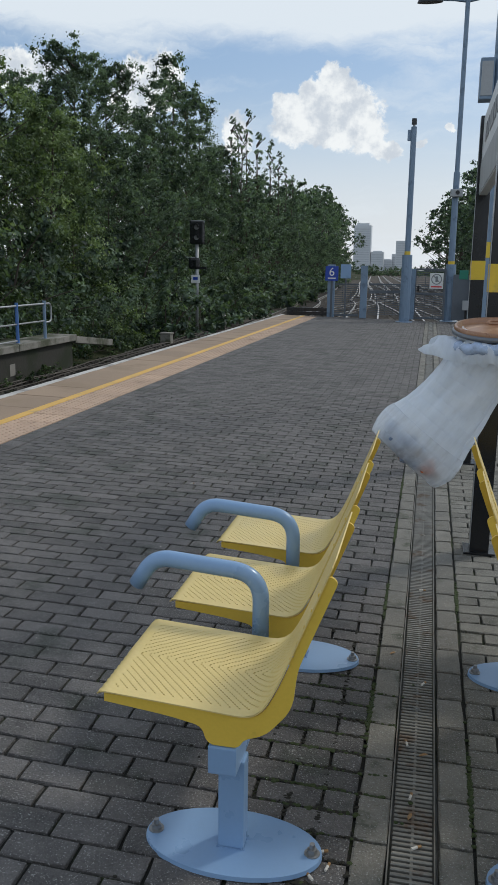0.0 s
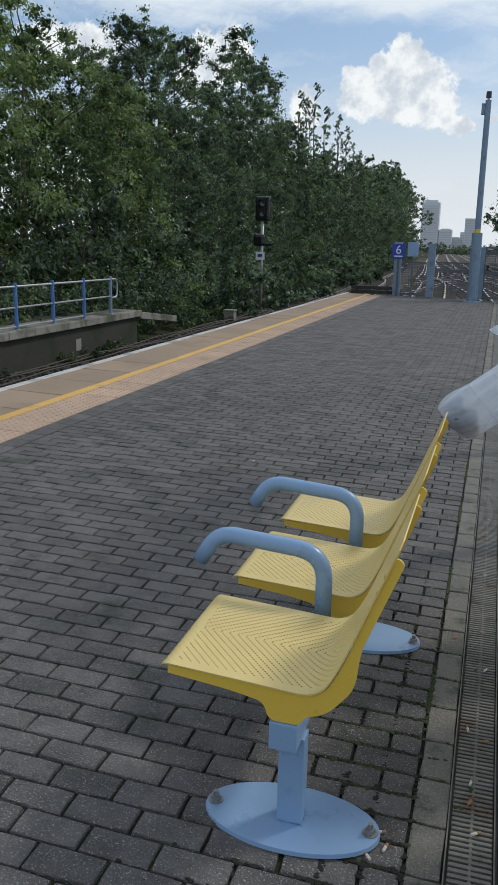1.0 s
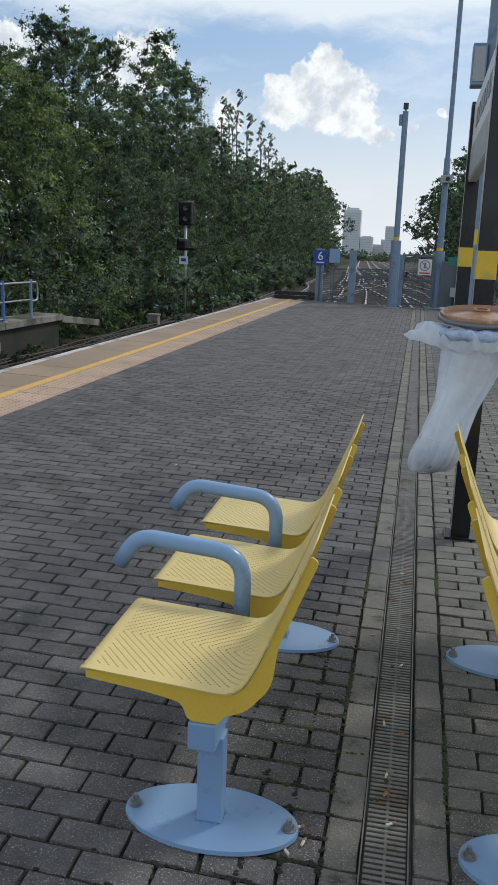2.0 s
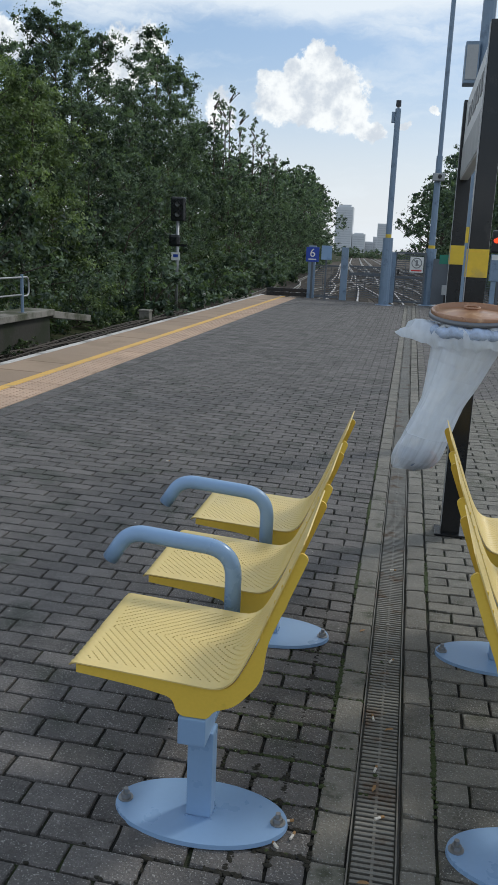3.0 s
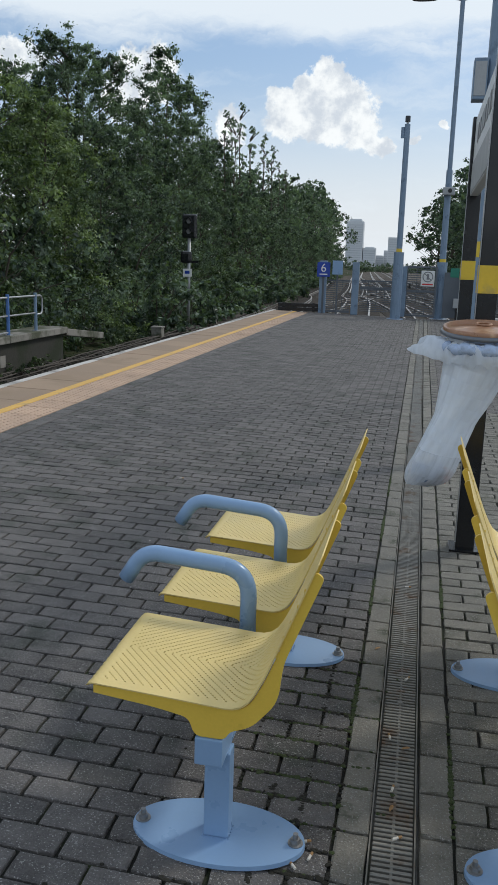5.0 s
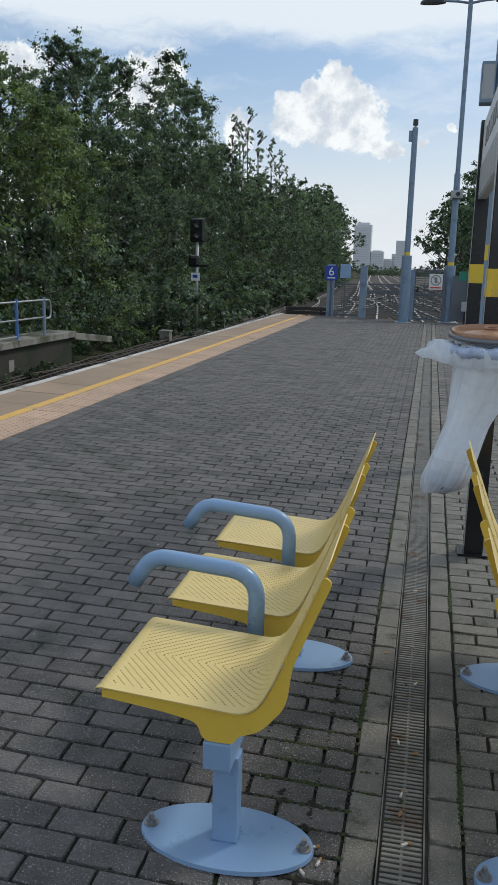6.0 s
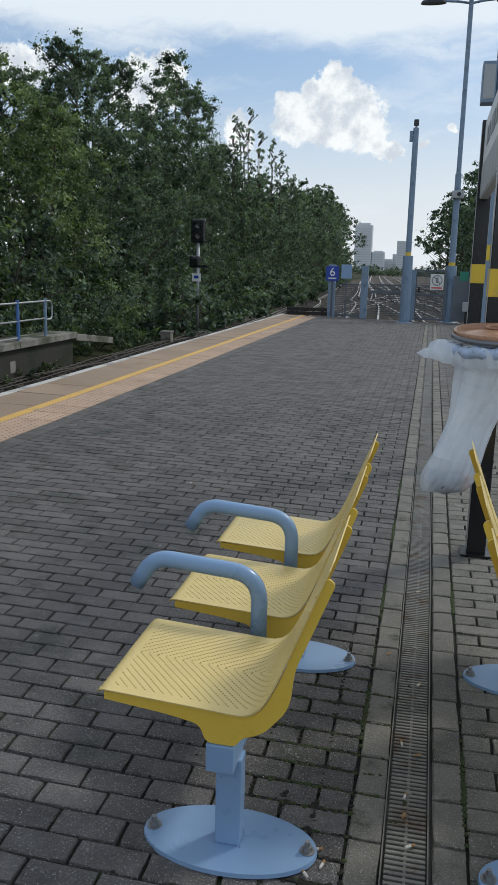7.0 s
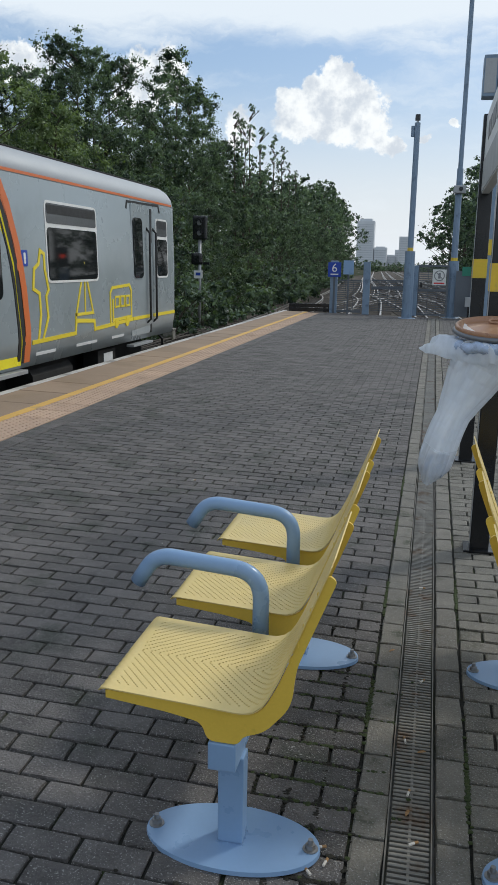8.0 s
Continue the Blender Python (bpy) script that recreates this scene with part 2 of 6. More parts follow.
M = dict(
    paver=surface("concrete_block", (0.111, 0.102, 0.097), 0.80, 0, 0.66, 8.0, 120.0, 1.0, 0.009, (0.058, 0.060, 0.050), 0.34, 3.2, 0.24, ((0.38, 0.37, 0.35), 190.0)),
    # olive dirt near the drain; these blocks and the edging are lightened like sunlit paving
    lit_olive=surface("lit_olive_concrete_block", (0.160, 0.150, 0.127), 0.82, 0, 0.62, 8.0, 120.0, 1.0, 0.009, (0.070, 0.072, 0.048), 0.34, 3.6, 0.22, ((0.40, 0.39, 0.35), 190.0)),
    flank=surface("edging_block", (0.166, 0.155, 0.132), 0.82, 0, 0.46, 9.0, 130.0, 1.0, 0.006, (0.064, 0.068, 0.044), 0.30, 5.0, 0.18, ((0.34, 0.33, 0.31), 170.0)),
    bedding=surface("mossy_jointing_sand", (0.011, 0.011, 0.008), 0.95, 0, 0.5, 3.0, 90.0, 0.8, 0.006, (0.030, 0.040, 0.010), 0.45, 2.6),
    moss=surface("moss", (0.040, 0.056, 0.016), 0.95, 0, 0.4, 20.0, 200.0, 0.8, 0.004),
    grate=surface("galvanised_grating", (0.195, 0.185, 0.162), 0.55, 0.3, 0.3, 4.0, 120.0, 0.3, 0.001, (0.12, 0.075, 0.045), 0.35, 6.0, 0.18),
    gutter=surface("drain_silt", (0.028, 0.025, 0.020), 0.9, 0, 0.5, 8.0, 60.0, 0.6, 0.004),
    tactile=surface("buff_tactile_slab", (0.46, 0.322, 0.228), 0.85, 0, 0.16, 1.2, 90.0, 0.4, 0.003, (0.36, 0.255, 0.18), 0.25, 3.0, 0.08),
    coping=surface("platform_coper", (0.315, 0.228, 0.158), 0.85, 0, 0.2, 1.0, 70.0, 0.4, 0.003, (0.27, 0.195, 0.13), 0.35, 1.6, 0.07),
    nosing=surface("white_worn_nosing", (0.52, 0.50, 0.47), 0.8, 0, 0.2, 2.0, 60.0, 0.3, 0.002, (0.28, 0.26, 0.24), 0.5, 1.7),
    line=surface("worn_yellow_line_paint", (0.66, 0.395, 0.095), 0.7, 0, 0.14, 2.0, 90.0, 0.2, 0.001, (0.42, 0.30, 0.14), 0.3, 2.4),
    concrete=surface("weathered_concrete", (0.24, 0.225, 0.20), 0.9, 0, 0.25, 1.6, 40.0, 0.5, 0.006, (0.07, 0.075, 0.045), 0.6, 1.1),
    darkwall=surface("dark_mottled_concrete", (0.036, 0.034, 0.028), 0.9, 0, 0.35, 1.4, 30.0, 0.6, 0.008, (0.020, 0.027, 0.012), 0.6, 1.0),
    yellow=surface("yellow_enamel", (0.72, 0.49, 0.065), 0.40, 0, 0.08, 6.0, 120.0, 0.05, 0.001, (0.58, 0.40, 0.05), 0.06, 14.0),
    seat=surface("pale_yellow_enamel", (0.72, 0.555, 0.215), 0.42, 0, 0.08, 5.0, 120.0, 0.05, 0.001, (0.66, 0.50, 0.20), 0.12, 18.0),
    blue=surface("pale_blue_enamel", (0.228, 0.355, 0.55), 0.32, 0, 0.05, 6.0, 90.0, 0.03, 0.001),
    bolt=surface("zinc_bolt", (0.30, 0.30, 0.30), 0.5, 0.8, 0.2, 20.0, 200.0, 0.1, 0.001),
    weld=surface("rusty_weld", (0.10, 0.075, 0.06), 0.85, 0, 0.4, 40.0, 200.0, 0.4, 0.001),
    column=surface("blue_grey_column_paint", (0.195, 0.27, 0.37), 0.45, 0, 0.12, 3.0, 60.0, 0.08, 0.001, (0.12, 0.17, 0.24), 0.3, 4.0),
    band=surface("yellow_marker_band", (0.72, 0.50, 0.04), 0.5, 0, 0.1, 5.0, 60.0, 0.05, 0.001, (0.55, 0.40, 0.08), 0.3, 8.0),
    black=surface("black_gloss_paint", (0.010, 0.011, 0.013), 0.24, 0, 0.3, 4.0, 80.0, 0.06, 0.001, (0.03, 0.03, 0.03), 0.2, 7.0),
    signwhite=surface("faded_sign_white", (0.62, 0.63, 0.63), 0.45, 0, 0.06, 3.0, 60.0, 0.03, 0.001),
    signgrey=surface("sign_grey", (0.30, 0.305, 0.31), 0.45, 0, 0.06, 3.0, 60.0, 0.03, 0.001),
    print=surface("sign_print", (0.22, 0.225, 0.23), 0.5, 0, 0.1, 6.0, 80.0, 0.0),
    signblue=surface("sign_blue", (0.015, 0.055, 0.36), 0.4, 0, 0.06, 6.0, 60.0, 0.0),
    signred=surface("sign_red", (0.55, 0.03, 0.03), 0.45, 0, 0.06, 6.0, 60.0, 0.0),
    signgreen=surface("sign_green", (0.02, 0.20, 0.13), 0.45, 0, 0.06, 6.0, 60.0, 0.0),
    white=surface("white_paint", (0.72, 0.72, 0.70), 0.5, 0, 0.08, 4.0, 60.0, 0.03, 0.001, (0.5, 0.48, 0.44), 0.25, 5.0),
    galv=surface("galvanised_steel", (0.36, 0.37, 0.38), 0.5, 0.5, 0.18, 5.0, 90.0, 0.1, 0.001),
    mesh=surface("weathered_fence_steel", (0.115, 0.13, 0.15), 0.6, 0.2, 0.2, 4.0, 60.0, 0.1, 0.001),
    rail=surface("worn_rail_steel", (0.40, 0.37, 0.34), 0.34, 0.75, 0.25, 2.0, 60.0, 0.2, 0.001, (0.12, 0.07, 0.045), 0.4, 2.0),
    sleeper=surface("sleeper_concrete", (0.105, 0.092, 0.08), 0.9, 0, 0.25, 2.0, 40.0, 0.4, 0.004, spec=0.15),
    ballast=surface("track_ballast", (0.115, 0.100, 0.086), 0.95, 0, 0.45, 0.5, 14.0, 1.0, 0.06, (0.05, 0.043, 0.036), 0.5, 0.35, spec=0.12),
    earth=surface("rough_ground", (0.050, 0.048, 0.028), 0.95, 0, 0.4, 0.2, 4.0, 0.8, 0.08, (0.028, 0.040, 0.015), 0.7, 0.15, spec=0.12),
    bark=surface("bark", (0.085, 0.070, 0.055), 0.9, 0, 0.35, 3.0, 30.0, 0.8, 0.02),
    # dark and light ends include clump shade; leaf_b and leaf_d are blued for haze
    leaf_a=shaded_leafy("sallow_leaves", (0.028, 0.050, 0.026), (0.265, 0.335, 0.175)),
    leaf_b=shaded_leafy("dark_leaves", (0.017, 0.031, 0.025), (0.195, 0.260, 0.190)),
    leaf_c=shaded_leafy("bramble_leaves", (0.016, 0.032, 0.014), (0.125, 0.175, 0.075), 0.25, 0.42),
    leaf_d=shaded_leafy("birch_leaves", (0.026, 0.044, 0.042), (0.215, 0.280, 0.230), 0.4),
    litter=surface("fallen_leaf", (0.30, 0.17, 0.07), 0.8, 0, 0.3, 30.0, 200.0, 0.2, 0.001),
    butt=surface("cigarette_paper", (0.62, 0.58, 0.52), 0.8, 0, 0.2, 40.0, 200.0, 0.1, 0.001),
    lid=surface("copper_brown_lid", (0.33, 0.175, 0.10), 0.34, 0.15, 0.18, 7.0, 60.0, 0.1, 0.002, (0.50, 0.32, 0.20), 0.4, 9.0),
    rubble=surface("dark_cess_rubble", (0.075, 0.066, 0.056), 0.95, 0, 0.5, 3.0, 40.0, 0.6, 0.01, (0.030, 0.034, 0.018), 0.5, 1.5),
    railblue=surface("worn_blue_post_paint", (0.075, 0.17, 0.42), 0.5, 0, 0.15, 6.0, 60.0, 0.1, 0.001, (0.16, 0.20, 0.27), 0.3, 9.0),
    hoop=surface("grey_bin_hoop", (0.16, 0.17, 0.19), 0.4, 0.4, 0.15, 8.0, 80.0, 0.1, 0.001),
    film=film_plastic("milky_polythene", 0.02, 0.22),
    thinfilm=film_plastic("stretched_polythene", 0.20, 0.52),
    liner=surface("blue_grey_liner", (0.40, 0.49, 0.66), 0.28, 0, 0.25, 18.0, 70.0, 0.5, 0.006, (0.28, 0.34, 0.46), 0.4, 14.0),
    rubbish=surface("mixed_rubbish", (0.22, 0.28, 0.40), 0.5, 0, 0.7, 10.0, 40.0, 0.3, 0.006, (0.28, 0.20, 0.13), 0.5, 9.0),
    packet=surface("orange_packet", (0.55, 0.16, 0.06), 0.4, 0, 0.15, 10.0, 60.0, 0.1, 0.001, (0.08, 0.30, 0.34), 0.35, 25.0),
    silver=surface("silver_grey_coach_paint", (0.325, 0.368, 0.385), 0.28, 0.15, 0.05, 0.8, 40.0, 0.02, 0.001, (0.285, 0.325, 0.335), 0.4, 0.6),
    roof=surface("coach_roof_paint", (0.40, 0.42, 0.44), 0.62, 0.15, 0.10, 1.0, 30.0, 0.05, 0.002),
    graphic=surface("yellow_graphic", (0.78, 0.62, 0.03), 0.4, 0, 0.04, 3.0, 60.0, 0.0),
    doorway=surface("yellow_door_paint", (0.78, 0.68, 0.02), 0.35, 0, 0.04, 2.0, 60.0, 0.0),
    orange=surface("orange_trim", (0.62, 0.15, 0.035), 0.4, 0, 0.06, 2.0, 60.0, 0.0),
    rubber=surface("black_rubber", (0.012, 0.012, 0.012), 0.6, 0, 0.2, 10.0, 90.0, 0.05, 0.001),
    glass=glazing("dark_coach_glass"),
    # grey base colour stands in for the paler reflection on the upper panes
    ventglass=surface("reflection_grey_vent_glass", (0.10, 0.105, 0.11), 0.12, 0, 0.2, 2.0, 30.0, 0.0, spec=0.3),
    humus=surface("dark_joint_dirt", (0.020, 0.018, 0.012), 0.95, 0, 0.5, 20.0, 150.0, 0.6, 0.004),
    # grime, blackened further to hold the shade of the recess below the coach
    under=surface("shade_darkened_grime", (0.014, 0.013, 0.012), 0.85, 0, 0.4, 3.0, 40.0, 0.4, 0.004),
    # distance haze is mixed into both colours: paler walls, faded windows
    tower=surface("hazed_render", (0.64, 0.66, 0.69), 0.85, 0, 0.08, 0.03, 0.5, 0.0),
    towerglass=surface("hazed_windows", (0.54, 0.56, 0.60), 0.4, 0, 0.2, 0.05, 0.4, 0.0),
    redglow=lamp_glow("red_signal_lens", (1.0, 0.06, 0.02), 1.8),
)


# ---- building blocks ----
def part(name, bm, mat, parent=None, label="", at=None, smooth=False):
    me = bpy.data.meshes.new(name)
    bmesh.ops.recalc_face_normals(bm, faces=bm.faces)
    bm.to_mesh(me)
    bm.free()
    me.materials.append(M[mat])
    if smooth:
        me.polygons.foreach_set("use_smooth", [True] * len(me.polygons))
    ob = new(name, me)
    ob.parent = parent
    if at is not None:
        ob.matrix_basis = at
    return tagged(ob, label=label)


def thing(name, label, category, at, group="", kind=""):
    ob = new(name)
    ob.empty_display_size = 0.1
    ob.matrix_basis = at
    return tagged(ob, label, category, group, kind)


def box(bm, x0, y0, z0, x1, y1, z1, bevel=0.0):
    vs = bmesh.ops.create_cube(bm, size=1)["verts"]
    for v in vs:
        v.co = Vector((x0 + (v.co.x + 0.5) * (x1 - x0), y0 + (v.co.y + 0.5) * (y1 - y0), z0 + (v.co.z + 0.5) * (z1 - z0)))
    if bevel:
        es = list({e for v in vs for e in v.link_edges})
        bmesh.ops.bevel(bm, geom=es, offset=bevel, segments=2, affect="EDGES", profile=0.6)
    return bm


def boxed(*a, bevel=0.0):
    return box(bmesh.new(), *a, bevel=bevel)


def tube(bm, pts, radii, seg=10, flat=1.0):
    """A closed round bar along pts."""
    pts = [Vector(p) for p in pts]
    if not hasattr(radii, "__len__"):
        radii = [radii] * len(pts)
    rings, side = [], None
    for i, p in enumerate(pts):
        d = (pts[min(i + 1, len(pts) - 1)] - pts[max(i - 1, 0)]).normalized()
        if side is None:
            side = d.orthogonal().normalized()
        side = (side - d * side.dot(d)).normalized()
        up = d.cross(side)
        rings.append([bm.verts.new(p + (side * math.cos(k * math.tau / seg) + up * math.sin(k * math.tau / seg) * flat) * radii[i]) for k in range(seg)])
    for a, b in zip(rings, rings[1:]):
        for k in range(seg):
            bm.faces.new((a[k], a[(k + 1) % seg], b[(k + 1) % seg], b[k]))
    bm.faces.new(rings[0][::-1])
    bm.faces.new(rings[-1])
    return bm


def disc(bm, centre, rx, ry, z0, z1, seg=40, bevel=0.0):
    lo = [bm.verts.new((centre[0] + rx * math.cos(k * math.tau / seg), centre[1] + ry * math.sin(k * math.tau / seg), z0)) for k in range(seg)]
    hi = [bm.verts.new((centre[0] + (rx - bevel) * math.cos(k * math.tau / seg), centre[1] + (ry - bevel) * math.sin(k * math.tau / seg), z1)) for k in range(seg)]
    for k in range(seg):
        bm.faces.new((lo[k], lo[(k + 1) % seg], hi[(k + 1) % seg], hi[k]))
    bm.faces.new(lo[::-1])
    bm.faces.new(hi)
    return bm


def prism(bm, outline, axis, a, b):
    """An outline of two coordinates pushed along axis from a to b."""
    def v(p, q):
        return (q, p[0], p[1]) if axis == "x" else (p[0], q, p[1]) if axis == "y" else (p[0], p[1], q)
    lo, hi = [bm.verts.new(v(p, a)) for p in outline], [bm.verts.new(v(p, b)) for p in outline]
    n = len(outline)
    for k in range(n):
        bm.faces.new((lo[k], lo[(k + 1) % n], hi[(k + 1) % n], hi[k]))
    bm.faces.new(lo[::-1])
    bm.faces.new(hi)
    return bm


def rounded(pts, r, seg=5):
    """Rounds the corners of an open line of 2D points."""
    out = [Vector(pts[0])]
    for a, b, c in zip(pts, pts[1:], pts[2:]):
        a, b, c = Vector(a), Vector(b), Vector(c)
        k = min(r, (a - b).length * 0.49, (c - b).length * 0.49)
        p, q = b + (a - b).normalized() * k, b + (c - b).normalized() * k
        for i in range(seg + 1):
            t = i / seg
            out.append(p * (1 - t) ** 2 + b * 2 * t * (1 - t) + q * t * t)
    return out + [Vector(pts[-1])]


def lettering(text, size):
    """The text as a flat mesh with a little depth, facing -y, centred."""
    cu = bpy.data.curves.new("text", "FONT")
    cu.body, cu.size, cu.extrude, cu.align_x, cu.align_y = text, size, 0.002, "CENTER", "CENTER"
    ob = new("text", cu)
    me = bpy.data.meshes.new_from_object(ob.evaluated_get(bpy.context.evaluated_depsgraph_get()))
    bpy.data.objects.remove(ob)
    bm = bmesh.new()
    bm.from_mesh(me)
    bmesh.ops.rotate(bm, verts=bm.verts, matrix=pose(0, 0, 0, 90).to_3x3())
    return bm


def fall(x):
    """Height of the paving at x: it falls to the drain."""
    return (0.16 - x) * math.tan(radians(1.3)) if x < 0.16 else 0.0

# ---- ground, platform, banks ----
BED = -0.80      # level of the ballast


def ground_height(x, y):
    z = BED - 0.12
    shift = -max(0.0, y - 28) * 0.062
    left = min(1.0, max(0.0, (-8.4 - x + shift) / 4.5))
    right = min(1.0, max(0.0, (x - 7.5 - max(0.0, 40 - y) * 0.2) / 6.0))
    z += 1.7 * left * left * (3 - 2 * left) + 2.2 * right * right * (3 - 2 * right)
    return z + 0.16 * noise.noise((x * 0.35, y * 0.35, 0)) * (left + right)


def make_ground():
    xs = [-4000, -900, -250, -90, -45, -28, -20] + [-16 + 0.8 * i for i in range(12)] + [-6, -3, 0, 3, 6, 9, 11, 13, 15, 18, 24, 40, 90, 300, 1200, 4000]
    ys = [-3000, -500, -120, -60, -30, -15, -6] + [1.5 * i for i in range(30)] + [46, 52, 60, 70, 85, 100, 130, 170, 230, 320, 500, 900, 1800, 4500]
    bm = bmesh.new()
    grid = [[bm.verts.new((x, y, ground_height(x, y))) for x in xs] for y in ys]
    for a, b in zip(grid, grid[1:]):
        for k in range(len(xs) - 1):
            bm.faces.new((a[k], a[k + 1], b[k + 1], b[k]))
    tagged(part("ground", bm, "earth", smooth=True), "rough weedy ground rising into banks beside the railway", "ground", kind="structure")
    bm = bmesh.new()
    ys = [-40, 0, 8, 14, 20, 26, 34, 50, 80, 130, 220, 400]
    rows = []
    for y in ys:
        veer = -max(0.0, y - 26) * 0.062
        lo, hi = (-7.75, -4.3) if y < 25.9 else (-7.8 + veer, 7.5 + veer + max(0.0, y - 26) * 0.03)
        rows.append([bm.verts.new((lo - 0.5, y, BED - 0.2)), bm.verts.new((lo, y, BED)), bm.verts.new((hi, y, BED)), bm.verts.new((hi + 0.5, y, BED - 0.2))])
    for a, b in zip(rows, rows[1:]):
        for k in range(3):
            bm.faces.new((a[k], a[k + 1], b[k + 1], b[k]))
    tagged(part("track_bed", bm, "ballast"), "brown-grey stone ballast of the railway tracks", "ballast", kind="structure")


make_ground()

END = 25.7      # the platform's far end
platform = part("platform", boxed(-4.50, -9.0, -1.2, 0.30, END, -0.034), "concrete", None, at=LEAN)
tagged(platform, "railway platform with block paving and buff edge", "platform", kind="structure")
platform_side = part("platform_side", boxed(0.30, -9.0, -1.2, 7.5, END, -0.038), "concrete")
tagged(platform_side, "far side of the block-paved railway platform", "platform", kind="structure")
bedding = part("bedding", boxed(-3.2, -3.0, -0.033, 0.095, END, -0.012), "bedding", platform, "dark mossy jointing sand")
part("bedding", boxed(0.302, -3.0, -0.037, 7.4, END, -0.012), "bedding", platform_side, "dark mossy jointing sand")


def block_mesh(name, l, w, h, c, mat, worn=0.0, seed=0):
    """A concrete block with chamfered arrises, its top at z = 0 and its middle at the origin; worn: how far its edges are broken."""
    bm = bmesh.new()
    a, b = l / 2, w / 2
    chip = random.Random(seed)
    if worn:
        n = 3 if l > 1.4 * w else 2
        way = [(-1 + 2 * k / n, -1) for k in range(n)] + [(1, -1), (1, 0)] + [(1 - 2 * k / n, 1) for k in range(n)] + [(-1, 1), (-1, 0)]
    else:
        way = [(-1, -1), (1, -1), (1, 1), (-1, 1)]
    dents = [[abs(chip.gauss(0, worn)) for _ in range(3)] for _ in way]
    rings = []
    for level, (i, z) in enumerate(((0, -h), (0, -c), (c, 0))):
        ring = []
        for (sx, sy), d in zip(way, dents):
            corner = 1.4 if abs(sx) == 1 and abs(sy) == 1 else 1.0
            e = i + (d[level] * corner if level else 0.0)
            ring.append(bm.verts.new((sx * (a - e), sy * (b - e), z - (d[0] * 0.5 * corner if level == 2 else 0.0))))
        rings.append(ring)
    for p, q in zip(rings, rings[1:]):
        for k in range(len(way)):
            bm.faces.new((p[k], p[(k + 1) % len(way)], q[(k + 1) % len(way)], q[k]))
    bm.faces.new(rings[2])
    me = bpy.data.meshes.new(name)
    bm.to_mesh(me)
    bm.free()
    me.materials.append(M[mat])
    return me


def lay(name, me, spots, parent, near, label):
    """Lays blocks: those that near() picks are objects on one mesh, the rest is one joined mesh."""
    far = []
    kinds = me if isinstance(me, list) else [me]
    me = kinds[0]
    pick = random.Random(len(spots))
    for p in spots:
        if near(p):
            ob = new(name, pick.choice(kinds))
            ob.parent = parent
            ob.matrix_basis = pose(*p) @ pose(0, 0, 0, 0, 0, pick.choice((0, 180)) if len(kinds) > 1 else 0)
        else:
            far.append(p)
    if not far:
        return
    n = len(me.vertices)
    cos = [np.array([v.co for v in k.vertices]) for k in kinds]
    faces = [tuple(f.vertices) for f in me.polygons]
    verts, polys = [], []
    for i, p in enumerate(far):
        m = np.array(pose(*p))
        verts.append(pick.choice(cos) @ m[:3, :3].T + m[:3, 3])
        polys += [tuple(v + i * n for v in f) for f in faces]
    out = bpy.data.meshes.new(name + "_field")
    out.from_pydata(np.concatenate(verts).tolist(), [], polys)
    out.materials.append(me.materials[0])
    ob = new(name + "_field", out)
    ob.parent = parent
    tagged(ob, label, kind="stuff")


# ---- the benches ----
SEAT_LINE = rounded([(-0.668, 0.436), (-0.655, 0.462), (-0.42, 0.448), (-0.238, 0.436), (-0.190, 0.525), (-0.060, 0.862)], 0.075, 7)


